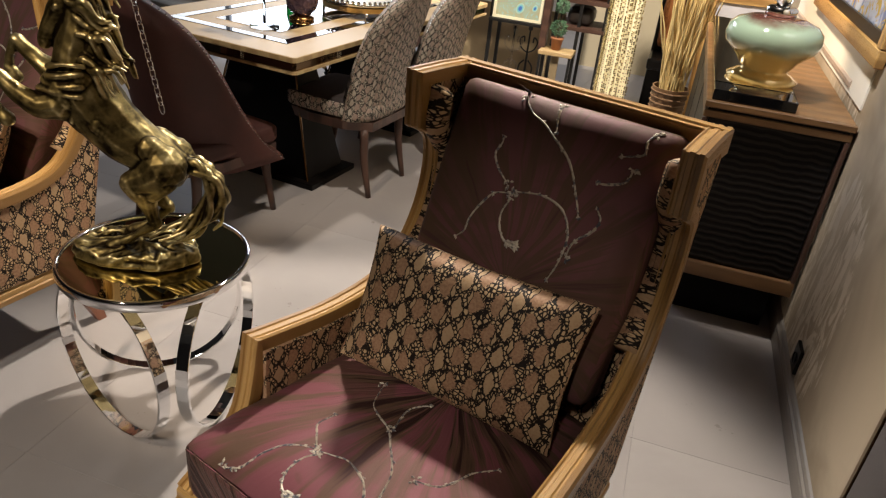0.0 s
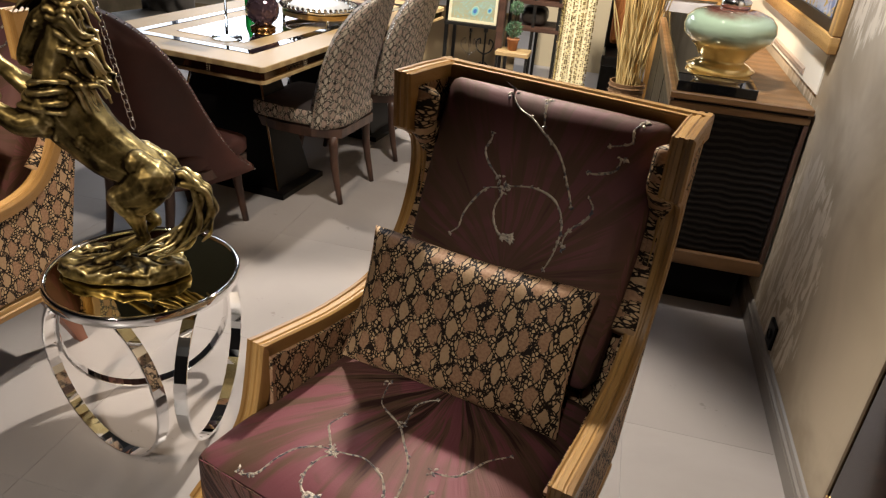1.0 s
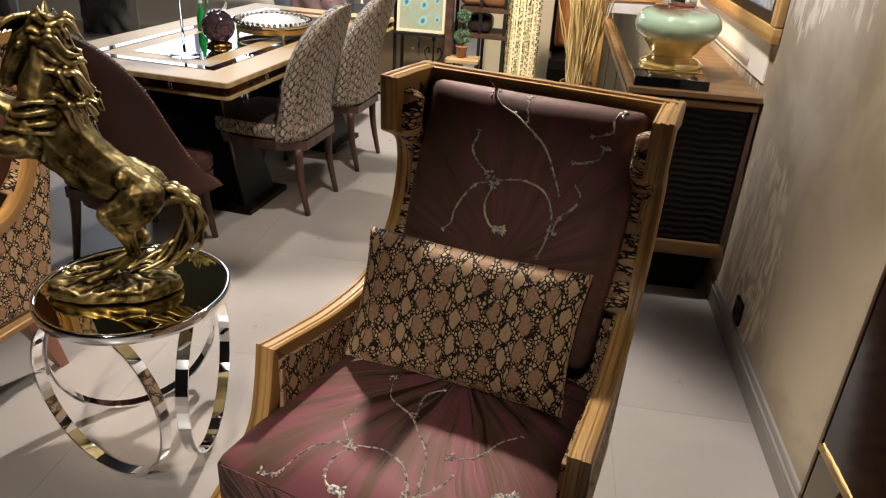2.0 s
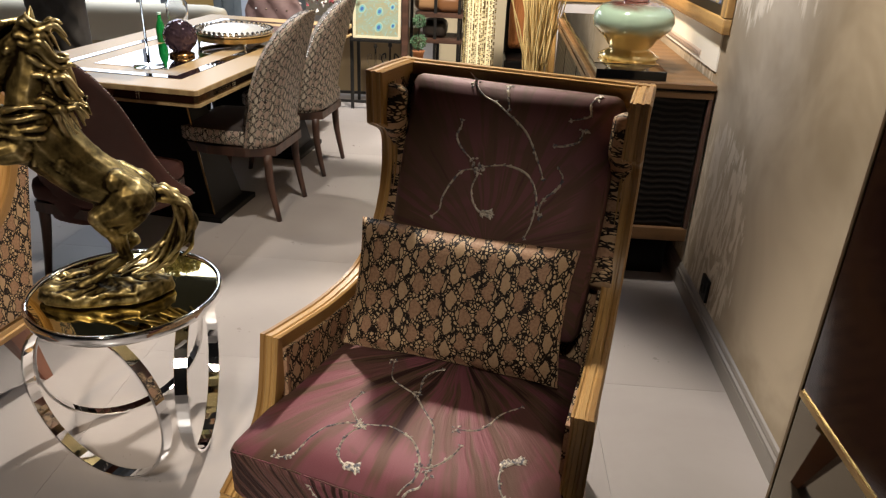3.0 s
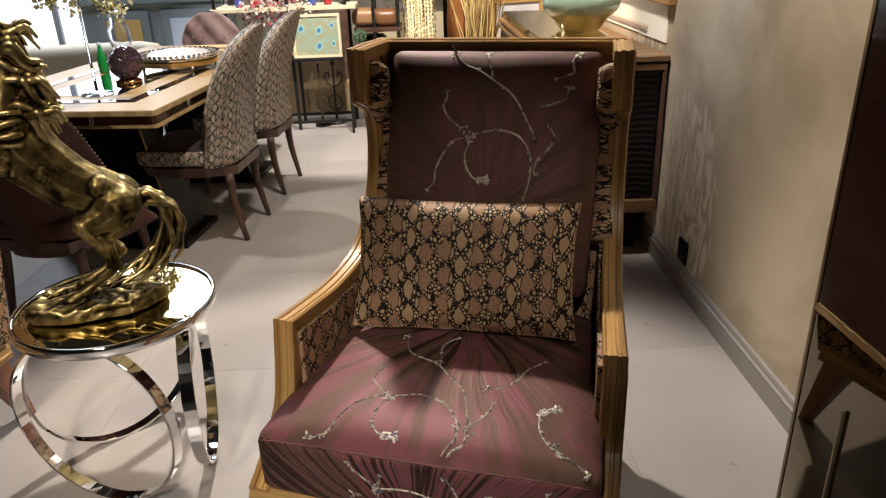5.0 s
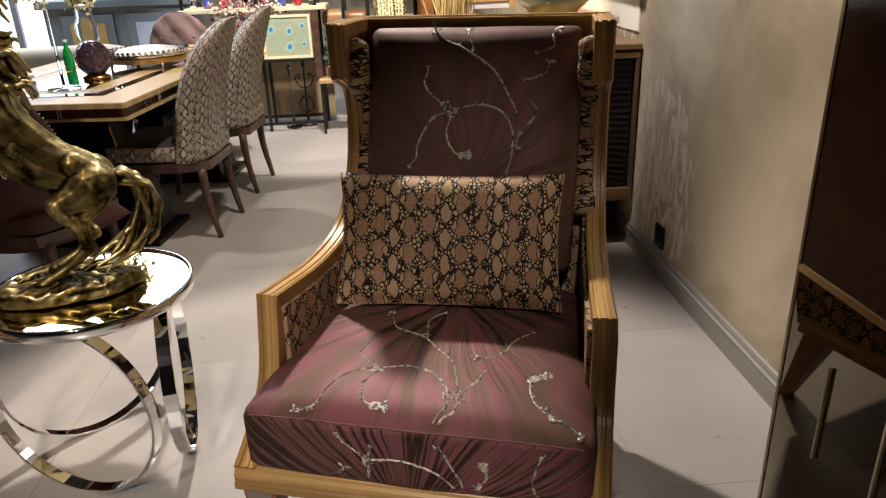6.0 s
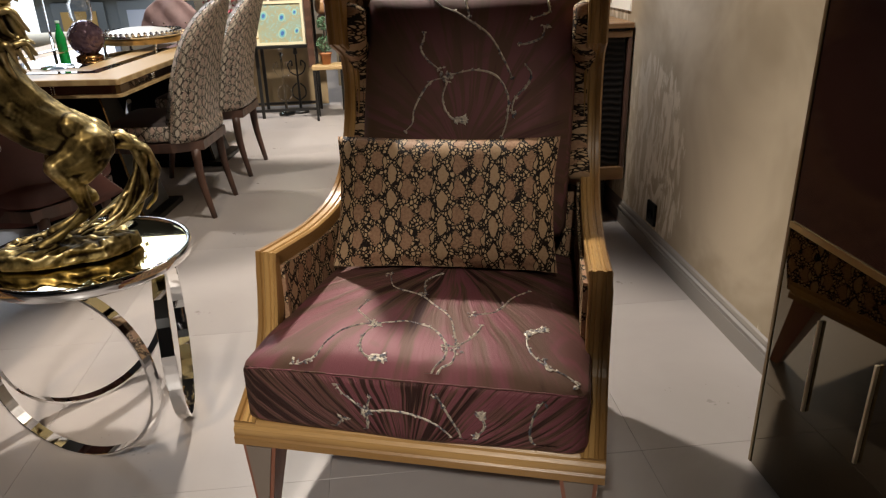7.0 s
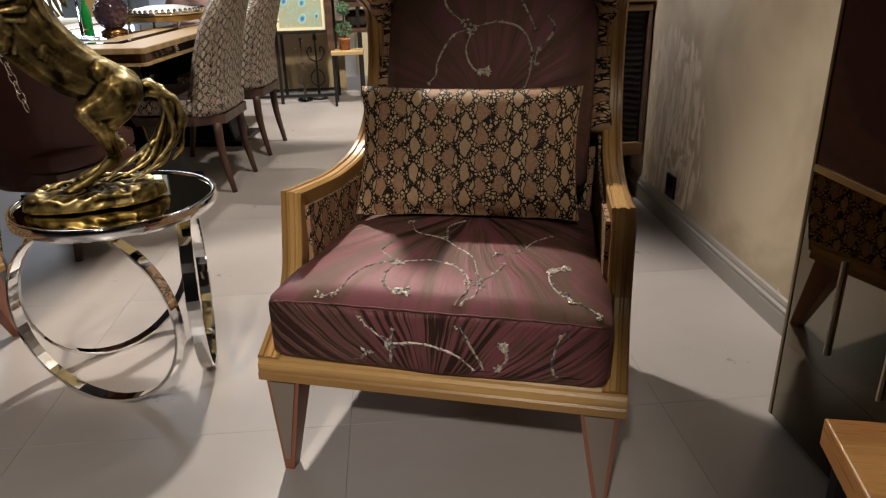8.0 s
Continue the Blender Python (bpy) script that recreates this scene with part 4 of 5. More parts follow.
    line([(0.195, L - 0.04, 0.985), (0.248, L - 0.045, 1.022), (0.290, L - 0.045, 1.066)], [0.036, 0.023, 0.018])
    line([(0.290, L - 0.045, 1.066), (0.312, L - 0.045, 1.036), (0.322, L - 0.045, 1.002)], [0.018, 0.011, 0.011])
    blob((0.322, L - 0.045, 1.000), (0.310, L - 0.045, 0.975), 0.013, 0.018)
    # skin folds across the breast and behind the elbow
    for k in range(4):
        z = 0.970 + 0.021 * k
        for i in range(81):
            a = radians(-115 + 230 * i / 80)
            p = (0.143 + (0.083 - 0.004 * k) * math.cos(a) - 0.006 * k, L + (0.079 - 0.002 * k) * math.sin(a), z + 0.012 * abs(math.sin(a)) + 0.006 * math.sin(2.3 * a + 1.4 * k))
            f.append((Vector(p), 0.0068 + 0.0022 * math.sin(3 * a + 2 * k), 1.0))
    for c0, z0, l0 in ((0.150, 0.938, 0.064), (0.088, 0.890, 0.061)):
        for k in range(4):
            for i in range(12):
                q = i / 11
                for s in (-1, 1):
                    f.append((Vector((c0 - 0.016 * k + 0.008 * q, L + s * (l0 - 0.004 * q), z0 - 0.010 * k - 0.022 * q)), 0.0042, 1.0))
    # mane: wavy locks that flow back from the crest and curl at their tips
    for k in range(56):
        t = (k + rng.random()) / 56
        s = (1, 1, -1)[k % 3]
        u0, z0 = 0.118 - 0.018 * t + 0.010 * math.sin(7 * t), 1.232 - 0.20 * t
        l0 = L + s * (0.010 + 0.042 * rng.random() * (0.5 + 0.5 * t))
        reach, fall = rng.uniform(0.055, 0.098), rng.uniform(0.020, 0.050) + 0.035 * t
        ph, wave = 16 * t + rng.uniform(-0.7, 0.7), rng.uniform(0.010, 0.016)
        pts = []
        for i in range(8):
            q = i / 7
            pts.append((u0 - reach * q + 0.006 * math.sin(ph + 5 * q), l0 + s * 0.020 * math.sin(2.4 * q) + 0.004 * math.sin(ph + 8 * q), z0 + 0.014 * math.sin(2.0 * q) - fall * q ** 1.5 + wave * math.sin(ph + 8.5 * q) * q ** 0.5))
        line(pts, [0.0075, 0.0095, 0.0090, 0.0080, 0.0070, 0.0058, 0.0040])
    for k in range(7):
        pts = [(0.118 + 0.006 * k, L + (k - 3) * 0.009, 1.232), (0.140 + 0.006 * k, L + (k - 3) * 0.010, 1.218), (0.150 + 0.008 * k, L + (k - 3) * 0.012, 1.190)]
        line(pts, [0.008, 0.007, 0.003])
    # tail: a sheaf of locks that widens as it sweeps down and forwards over the rock
    core = [(-0.108, 0.790), (-0.146, 0.788), (-0.176, 0.760), (-0.184, 0.715), (-0.166, 0.664), (-0.128, 0.620), (-0.080, 0.590), (-0.028, 0.572), (0.020, 0.566)]
    for k in range(20):
        turn, wide = 2 * math.pi * k / 20 + rng.uniform(-0.2, 0.2), rng.uniform(0.30, 1.10)
        ph, last = rng.uniform(0, 6), rng.choice((5, 6, 6, 7, 7))
        pts = []
        for i, (u, z) in enumerate(core[:last + 1]):
            q = i / 8
            r = (0.013 + 0.028 * q ** 0.8) * wide
            pts.append((u + 0.8 * r * math.cos(turn + 2.6 * q) + 0.009 * math.sin(ph + 11 * q), L + 1.35 * r * math.sin(turn + 2.6 * q), max(0.556, z + 0.75 * r * math.cos(turn + 2.6 * q) + 0.009 * math.sin(ph + 14 * q))))
        line(pts, [0.0095, 0.0110, 0.0105, 0.0098, 0.0088, 0.0075, 0.0060, 0.0035])
    # rocky base with swept grass
    base = 0.517
    for k in range(6):
        u, l = rng.uniform(-0.06, 0.08), L + rng.uniform(-0.075, 0.075)
        ph = rng.uniform(0, 6)
        line([(u, l, base + 0.040), (u + 0.02, l + 0.01 * math.sin(ph), base + 0.052), (u + 0.05, l + 0.02 * math.sin(ph), base + 0.049), (u + 0.075, l + 0.03 * math.sin(ph), base + 0.038)], [0.006, 0.006, 0.005, 0.003])
    # unite all the balls into one skin
    ball = bmesh.new()
    bmesh.ops.create_icosphere(ball, subdivisions=2, radius=1.0)
    ball.verts.ensure_lookup_table()
    unit = np.array([v.co[:] for v in ball.verts])
    tris = np.array([[v.index for v in fc.verts] for fc in ball.faces])
    ball.free()
    verts = np.concatenate([unit * (r, r, r * fl) + np.array(c[:]) for c, r, fl in f])
    faces = np.concatenate([tris + i * len(unit) for i in range(len(f))])
    # the rock: an uneven plate with a steep side
    rock, rim_n = [], 56
    for r, z in ((0.0, 0.0), (0.5, 0.0), (1.0, 0.0), (1.02, 0.010), (0.99, 0.024), (0.985, 0.036), (0.88, 0.040), (0.72, 0.040), (0.55, 0.041), (0.38, 0.042), (0.2, 0.043), (0.0, 0.043)):
        for i in range(rim_n):
            a = 2 * math.pi * i / rim_n
            edge = 1.0 + 0.06 * math.sin(3 * a + 0.5) + 0.035 * math.sin(7 * a) + 0.02 * math.sin(13 * a) + 0.07 * noise.noise(Vector((5 * math.cos(a), 5 * math.sin(a), 60 * z)))
            u, l = 0.035 + 0.160 * r * edge * math.cos(a), 0.104 * r * edge * math.sin(a)
            rise = 0.012 * noise.noise(Vector((u * 55, l * 55, 2.0))) + 0.012 * noise.noise(Vector((u * 15, l * 22, 5.0))) if z > 0.03 else 0.0
            rock.append((u, L + l, base + z + rise))
    plates = [(k * rim_n + i, k * rim_n + (i + 1) % rim_n, (k + 1) * rim_n + (i + 1) % rim_n) for k in range(11) for i in range(rim_n)]
    plates += [(k * rim_n + i, (k + 1) * rim_n + (i + 1) % rim_n, (k + 1) * rim_n + i) for k in range(11) for i in range(rim_n)]
    faces = np.concatenate([faces, np.array(plates) + len(verts)])
    verts = np.concatenate([verts, np.array(rock)])
    me = bpy.data.meshes.new("horse_statue")
    me.from_pydata(verts.tolist(), [], faces.tolist())
    ob = new("horse_statue", me)
    rm = ob.modifiers.new("one_skin", "REMESH")
    rm.mode, rm.voxel_size, rm.use_smooth_shade = "VOXEL", 0.0030, True
    sm = ob.modifiers.new("soften", "SMOOTH")
    sm.factor, sm.iterations = 0.5, 3
    tex = bpy.data.textures.new("chased_surface", "CLOUDS")
    tex.noise_scale, tex.noise_depth = 0.009, 3
    dp = ob.modifiers.new("chased", "DISPLACE")
    dp.texture, dp.strength, dp.mid_level, dp.texture_coords = tex, 0.0005, 0.5, "LOCAL"
    folds = bpy.data.textures.new("muscle_relief", "CLOUDS")
    folds.noise_scale, folds.noise_depth = 0.042, 1
    d2 = ob.modifiers.new("muscles", "DISPLACE")
    d2.texture, d2.strength, d2.mid_level, d2.texture_coords = folds, 0.007, 0.5, "LOCAL"
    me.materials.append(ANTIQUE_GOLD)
    ob.matrix_world = m
    return tagged(ob, label, "statue")


# the statue's own x axis points where the horse looks, y to its right
horse(Matrix(((-0.934, 0.358, 0, -0.378), (-0.358, -0.934, 0, 1.79), (0, 0, 1, 0), (0, 0, 0, 1))), "antique gold rearing horse statue on the side table")

# ---- things on the dining table ----
def glass_material(name, colour, rough=0.02):
    m = Mat(name, colour, rough)
    m.b.inputs["Transmission Weight"].default_value = 1.0
    m.b.inputs["IOR"].default_value = 1.45
    return m.m


CLEAR, GREEN_GLASS = glass_material("clear_glass", (0.95, 0.97, 1.0)), glass_material("green_glass", (0.02, 0.45, 0.12))
SMOKE = Mat("smoky_crackle_glass", (0.11, 0.07, 0.09), 0.08, 0.6).m
SILVER = Mat("polished_silver", (0.86, 0.84, 0.80), 0.14, 1.0).m
bt = thing("bottle", pose(-1.25, 4.10, 0.7655), "green glass water bottle with green cap", "bottle")
part("glass", lathe([(0.0, 0.0), (0.024, 0.0), (0.026, 0.015), (0.026, 0.075), (0.020, 0.10), (0.011, 0.125), (0.0095, 0.147), (0.0, 0.148)], 24), Mat("green_bottle_glass", (0.01, 0.25, 0.05), 0.06, Transmission_Weight=0.35).m, bt, smooth=True)
part("cap", lathe([(0.0, 0.160), (0.0115, 0.160), (0.0115, 0.1485), (0.0, 0.1485)], 16), Mat("pale_green_cap", (0.45, 0.6, 0.5), 0.4).m, bt, "pale green cap")

gv = thing("globe_vase", pose(-0.985, 3.735, 0.768), "smoky crackle glass globe vase with clear neck on amber foot", "vase")
part("foot", lathe([(0.0, 0.0), (0.062, 0.0), (0.064, 0.012), (0.04, 0.024), (0.0, 0.024)], 28), metal_material("amber_lustre", (0.30, 0.12, 0.03), (0.75, 0.42, 0.15), 0.15), gv, "amber lustre foot", smooth=True)
bm = bmesh.new()
bmesh.ops.create_icosphere(bm, subdivisions=4, radius=0.082, matrix=Matrix.Translation((0, 0, 0.098)))
for v in bm.verts:
    v.co += v.normal * 0.003 * noise.cell(v.co * 60)
part("globe", bm, SMOKE, gv, "smoky crackled globe")
part("neck", lathe([(0.045, 0.178), (0.052, 0.20), (0.052, 0.26), (0.036, 0.285), (0.036, 0.33), (0.06, 0.37), (0.057, 0.37), (0.033, 0.33), (0.033, 0.285), (0.049, 0.258), (0.049, 0.20), (0.042, 0.178)], 28), CLEAR, gv, "clear glass neck", smooth=True)

tr = thing("serving_tray", pose(-0.85, 4.15, 0.768, 0, 0, -10), "silver footed serving tray with crystal beaded rim", "tray")
part("plate", lathe([(0.0, 0.055), (0.20, 0.055), (0.215, 0.075), (0.205, 0.078), (0.19, 0.062), (0.0, 0.062)], 48), SILVER, tr, "silver plate", smooth=True)
part("band", lathe([(0.195, 0.030), (0.205, 0.030), (0.207, 0.0548), (0.197, 0.0548)], 48), GOLD_TRIM, tr, "gilt band")
tagged(part("bead_rim", dots([(0.210 * math.cos(a), 0.210 * math.sin(a), 0.083) for a in (2 * math.pi * k / 44 for k in range(44))], 0.011), SILVER, tr, "crystal beads"), kind="stuff")
for k in range(4):
    a = radians(45 + 90 * k)
    part("foot", tube([(0.195 * math.cos(a), 0.195 * math.sin(a), 0.031), (0.20 * math.cos(a), 0.20 * math.sin(a), 0.0)], [0.010, 0.006], 8), SILVER, tr, "small silver foot", smooth=True)
part("cover", lathe([(0.0, 0.105), (0.08, 0.103), (0.15, 0.090), (0.185, 0.064), (0.0, 0.064)], 40), Mat("frosted_silver", (0.80, 0.80, 0.80), 0.3, 0.35).m, tr, "low silver cover", smooth=True)

fv = thing("flower_vase", pose(-1.03, 3.45, 0.768), "tall thin glass stand with hanging cream flowers", "flower vase")
part("foot", lathe([(0.0, 0.0), (0.07, 0.0), (0.07, 0.006), (0.02, 0.014), (0.0, 0.016)], 32), Mat("thin_clear_glass", (0.97, 0.98, 1.0), 0.02, Transmission_Weight=1.0, IOR=1.06).m, fv, "clear glass foot", smooth=True)
part("stem", tube([(0, 0, 0.015), (0, 0, 0.3), (0, 0, 0.56)], [0.007, 0.005, 0.010], 10), CLEAR, fv, "thin glass stem", smooth=True)
rng = random.Random(3)


def petals(places, size, r2):
    verts, faces = [], []
    for p in places:
        a, b = Vector((r2.uniform(-1, 1), r2.uniform(-1, 1), r2.uniform(-1, 1))).normalized(), Vector((r2.uniform(-1, 1), r2.uniform(-1, 1), r2.uniform(-1, 1))).normalized()
        s = size * r2.uniform(0.6, 1.3)
        b = (b - a * a.dot(b)).normalized()
        n = a.cross(b) * 0.25
        i = len(verts)
        verts += [p, p + (a * 0.5 + b * 0.35 + n) * s, p + a * s, p + (a * 0.5 - b * 0.35 + n) * s]
        faces += [(i, i + 1, i + 2), (i, i + 2, i + 3)]
    bm = bmesh.new()
    vs = [bm.verts.new(v) for v in verts]
    for fc in faces:
        bm.faces.new([vs[k] for k in fc])
    return bm


def leaf_material(name, a, b):
    m = Mat(name, a, 0.6)
    isl = V(m.t, m.t.nodes.new("ShaderNodeNewGeometry").outputs["Random Per Island"])
    m.set("Base Color", m.blend(isl, a, b))
    return m.m


for k in range(9):
    a = rng.uniform(0, 6.3)
    reach, drop = rng.uniform(0.08, 0.20), rng.uniform(0.10, 0.22)
    pts = [Vector((reach * math.cos(a) * q, reach * math.sin(a) * q, 0.56 + 0.12 * q - (drop + 0.12) * q * q)) for q in (i / 26 for i in range(27))]
    tagged(part("flower_spray", petals([p + Vector((rng.uniform(-1, 1), rng.uniform(-1, 1), rng.uniform(-1, 1))) * 0.022 for p in pts[6:] for _ in range(9)], 0.026, rng), leaf_material("cream_petals", (0.72, 0.70, 0.50), (0.62, 0.60, 0.28)), fv, "cream hanging blossoms"), kind="stuff")

# ---- vase on the sideboard ----
def lustre_material():
    m = Mat("green_gold_lustre_glass", (0.3, 0.4, 0.3), 0.06)
    _, _, z = m.split(m.coords())
    n = (m.noise(m.coords(), 9.0, 3) - 0.5) * 0.05
    h = z + n
    col = m.blend(h.ramp(0.10, 0.15), (0.86, 0.62, 0.22), (0.42, 0.56, 0.42))
    col = m.blend(h.ramp(0.205, 0.235), col, (0.16, 0.06, 0.045))
    m.set("Base Color", col)
    m.set("Metallic", h.ramp(0.09, 0.17, 0.35, 0.0))
    m.b.inputs["Coat Weight"].default_value = 0.8
    m.b.inputs["Coat Roughness"].default_value = 0.03
    return m.m


va = thing("lustre_vase", pose(1.195, 3.32, 0.946), "green and gold lustre glass vase on the sideboard", "vase")
part("body", lathe([(0.0, 0.0), (0.125, 0.0), (0.130, 0.012), (0.100, 0.030), (0.088, 0.036), (0.084, 0.042), (0.088, 0.048), (0.100, 0.062), (0.115, 0.085), (0.142, 0.108), (0.165, 0.130), (0.172, 0.160), (0.165, 0.190), (0.142, 0.213), (0.10, 0.228), (0.06, 0.234), (0.0, 0.236)], 64), lustre_material(), va, "green and gold lustre glass body", smooth=True)
part("collar", lathe([(0.0, 0.236), (0.055, 0.236), (0.055, 0.262), (0.045, 0.268), (0.0, 0.268)], 32), SILVER, va, "silver collar", smooth=True)
part("finial", lathe([(0.0, 0.268), (0.024, 0.268), (0.030, 0.30), (0.018, 0.36), (0.0, 0.37)], 24), CLEAR, va, "clear crystal finial", smooth=True)

# ---- picture over the sideboard ----
pf = thing("framed_picture", pose(WALL_X, 3.02, 1.10), "large framed blue and gold picture in a wooden frame", "picture")
for y0, y1, z0, z1 in ((0, 1.6, 0, 0.06), (0, 1.6, 1.04, 1.10), (0, 0.06, 0.06, 1.04), (1.54, 1.6, 0.06, 1.04)):
    soften(part("frame", box(-0.035, -0.002, y0, y1, z0, z1), WOOD, pf, "honey-coloured wooden frame", along=1 if y1 - y0 > 0.5 else 2), 0.004, 1)
for y0, y1, z0, z1 in ((0.06, 1.54, 0.06, 0.10), (0.06, 1.54, 1.0, 1.04), (0.06, 0.12, 0.10, 1.0), (1.48, 1.54, 0.10, 1.0)):
    part("liner", box(-0.024, -0.002, y0, y1, z0, z1), BLACK, pf, "dark inner border")


def picture_material(name, a, b, c, scale):
    m = Mat(name, a, 0.25)
    o = m.coords()
    n, n2 = m.noise(o, scale, 4, 0.6, 1.5), m.noise(o, scale * 2.3, 3, 0.6, 2.0)
    m.set("Base Color", m.blend(n2.ramp(0.52, 0.62), m.blend(n.ramp(0.4, 0.6), a, b), c))
    return m.m


part("canvas", box(-0.014, -0.002, 0.12, 1.48, 0.10, 1.0), picture_material("blue_gold_canvas", (0.16, 0.20, 0.34), (0.45, 0.50, 0.62), (0.50, 0.36, 0.10), 4.0), pf, "blue and gold abstract canvas")
tagged(part("wall_rail", rings_mesh([[(WALL_X - a, y, b) for a, b in ((0, 0.962), (0.012, 0.966), (0.013, 0.982), (0.008, 0.99), (0, 0.993))] for y in (3.35, 5.3)]), Mat("rosy_brown_moulding", (0.44, 0.34, 0.27), 0.45).m), "rosy brown moulding along the wall", "moulding", kind="structure")
# added strip above the rail: the wall's spotlight painted in as pale cream
tagged(part("lit_wall_strip", box(WALL_X - 0.006, WALL_X, 3.10, 5.3, 0.945, 1.098), Mat("lit_wall_cream", (0.80, 0.75, 0.64), 0.5).m), "pale strip painted as the spotlit wall behind the vase", "panel", kind="structure")

# ---- basket with reeds ----
bk = thing("reed_basket", pose(0.90, 5.02, 0), "woven basket filled with tall golden dried reeds", "basket")
WICKER = Mat("dark_wicker", (0.16, 0.085, 0.035), 0.6).m
part("body", lathe([(0.0, 0.0), (0.085, 0.0), (0.095, 0.1), (0.105, 0.3), (0.112, 0.46), (0.104, 0.46), (0.096, 0.3), (0.0, 0.28)], 36), WICKER, bk, "woven wicker body")
for z in [0.05 + 0.035 * k for k in range(12)]:
    r = 0.088 + 0.052 * z
    part("strand", tube([((r + 0.003 * (-1) ** i) * math.cos(a), (r + 0.003 * (-1) ** i) * math.sin(a), z) for i, a in enumerate(2 * math.pi * k / 28 for k in range(28))], 0.006, 5, closed=True), WICKER, bk)
REED = leaf_material("golden_reed", (0.62, 0.44, 0.16), (0.70, 0.58, 0.32))
rng = random.Random(9)
for k in range(70):
    a, r, lean = rng.uniform(0, 6.3), rng.uniform(0, 0.08), rng.uniform(0.02, 0.20)
    h, b = rng.uniform(0.75, 1.45), a + rng.uniform(-0.6, 0.6)
    pts = [(r * math.cos(a) + lean * math.cos(b) * q ** 1.5 + 0.010 * math.sin(k + 9 * q), r * math.sin(a) + lean * math.sin(b) * q ** 1.5 + 0.010 * math.cos(2 * k + 8 * q), 0.3 + h * q) for q in (i / 8 for i in range(9))]
    part("reed", tube(pts, [0.0055] * 5 + [0.005, 0.004, 0.003, 0.002], 5), REED, bk)

# ---- rack with the peacock painting ----
IRON = Mat("black_iron", (0.015, 0.014, 0.013), 0.45, 0.4).m
rk = thing("display_rack", pose(0, 0, 0), "black iron display rack with pale wooden shelf boards", "rack")
for x in (-1.05, -0.50, -0.06):
    for y in (5.80, 6.10):
        part("post", box(x - 0.012, x + 0.012, y - 0.012, y + 0.012, 0, 1.5), IRON, rk, "black iron post")
for y in (5.80, 6.10):
    part("rail", box(-1.038, -0.072, y - 0.01, y + 0.01, 0.05, 0.07), IRON, rk)
soften(part("shelf", box(-1.08, 0.02, 5.76, 6.14, 0.92, 0.95), Mat("cream_shelf_board", (0.62, 0.56, 0.40), 0.4).m, rk, "cream shelf board"), 0.003, 1)
soften(part("side_board", box(-0.095, -0.045, 5.70, 5.78, 0.40, 0.918), WOOD_DARK, rk, "dark wooden side board"), 0.003, 1)
part("back_board", box(-1.0, 0.0, 6.20, 6.23, 0.02, 0.60), Mat("beige_board", (0.30, 0.22, 0.12), 0.6).m, rk, "beige back board")

pp = thing("painting", pose(-0.29, 5.735, 0.575, -4, 0, 0), "peacock feather painting in a pale cream frame", "painting")
for x0, x1, z0, z1 in ((-0.185, 0.185, 0, 0.02), (-0.185, 0.185, 0.30, 0.32), (-0.185, -0.165, 0.02, 0.30), (0.165, 0.185, 0.02, 0.30)):
    part("frame", box(x0, x1, -0.012, 0.012, z0, z1), Mat("cream_frame", (0.66, 0.60, 0.42), 0.4).m, pp, "pale cream frame")
part("canvas", box(-0.165, 0.165, -0.004, 0.010, 0.02, 0.30), picture_material("feather_canvas", (0.30, 0.36, 0.27), (0.36, 0.33, 0.20), (0.28, 0.42, 0.38), 9.0), pp, "green and brown canvas")
for x, z, s in ((-0.115, 0.215, 1.0), (0.02, 0.20, 0.95), (0.015, 0.085, 1.1), (0.12, 0.235, 0.7), (0.125, 0.10, 0.7)):
    for r, y, col in ((0.040, -0.0048, (0.34, 0.46, 0.36)), (0.030, -0.0056, (0.16, 0.42, 0.46)), (0.017, -0.0064, (0.05, 0.13, 0.36))):
        part("feather_eye", lathe([(0.0, 0.0), (r * s * 0.8, 0.0), (r * s * 0.8, -0.0006), (0, -0.0006)], 20, Matrix.Translation((x, y, z)) @ Matrix.Rotation(radians(-90), 4, "X") @ Matrix.Rotation(radians(25), 4, "Z") @ Matrix.Diagonal((0.85, 1.15, 1, 1))), Mat("feather_paint", col, 0.5).m, pp, "painted feather eye")
# ledge that carries the painting
part("ledge", box(-0.495, -0.097, 5.70, 5.79, 0.552, 0.572), IRON, rk, "black iron ledge")


def candle_stand(m, label, mat):
    c = thing("candle_stand", m, label, "candle stand")
    part("stem", tube([(0, 0, 0), (0, 0, 0.30), (0, 0, 0.50)], [0.012, 0.008, 0.006], 8), mat, c, smooth=True)
    part("foot", lathe([(0.0, 0.0), (0.07, 0.0), (0.06, 0.02), (0.012, 0.04)], 20), mat, c, smooth=True)
    for s in (-1, 1):
        part("scroll", tube(spline([(0, 0, 0.30), (s * 0.05, 0, 0.33), (s * 0.07, 0, 0.39), (s * 0.04, 0, 0.42), (s * 0.035, 0, 0.38)], 5), 0.006, 6), mat, c, smooth=True)
        part("scroll", tube(spline([(0, 0, 0.10), (s * 0.05, 0, 0.14), (s * 0.05, 0, 0.2), (s * 0.015, 0, 0.24)], 5), 0.006, 6), mat, c, smooth=True)
    part("finial", lathe([(0.0, 0.46), (0.018, 0.48), (0.012, 0.52), (0.0, 0.55)], 12), mat, c, smooth=True)
    return c


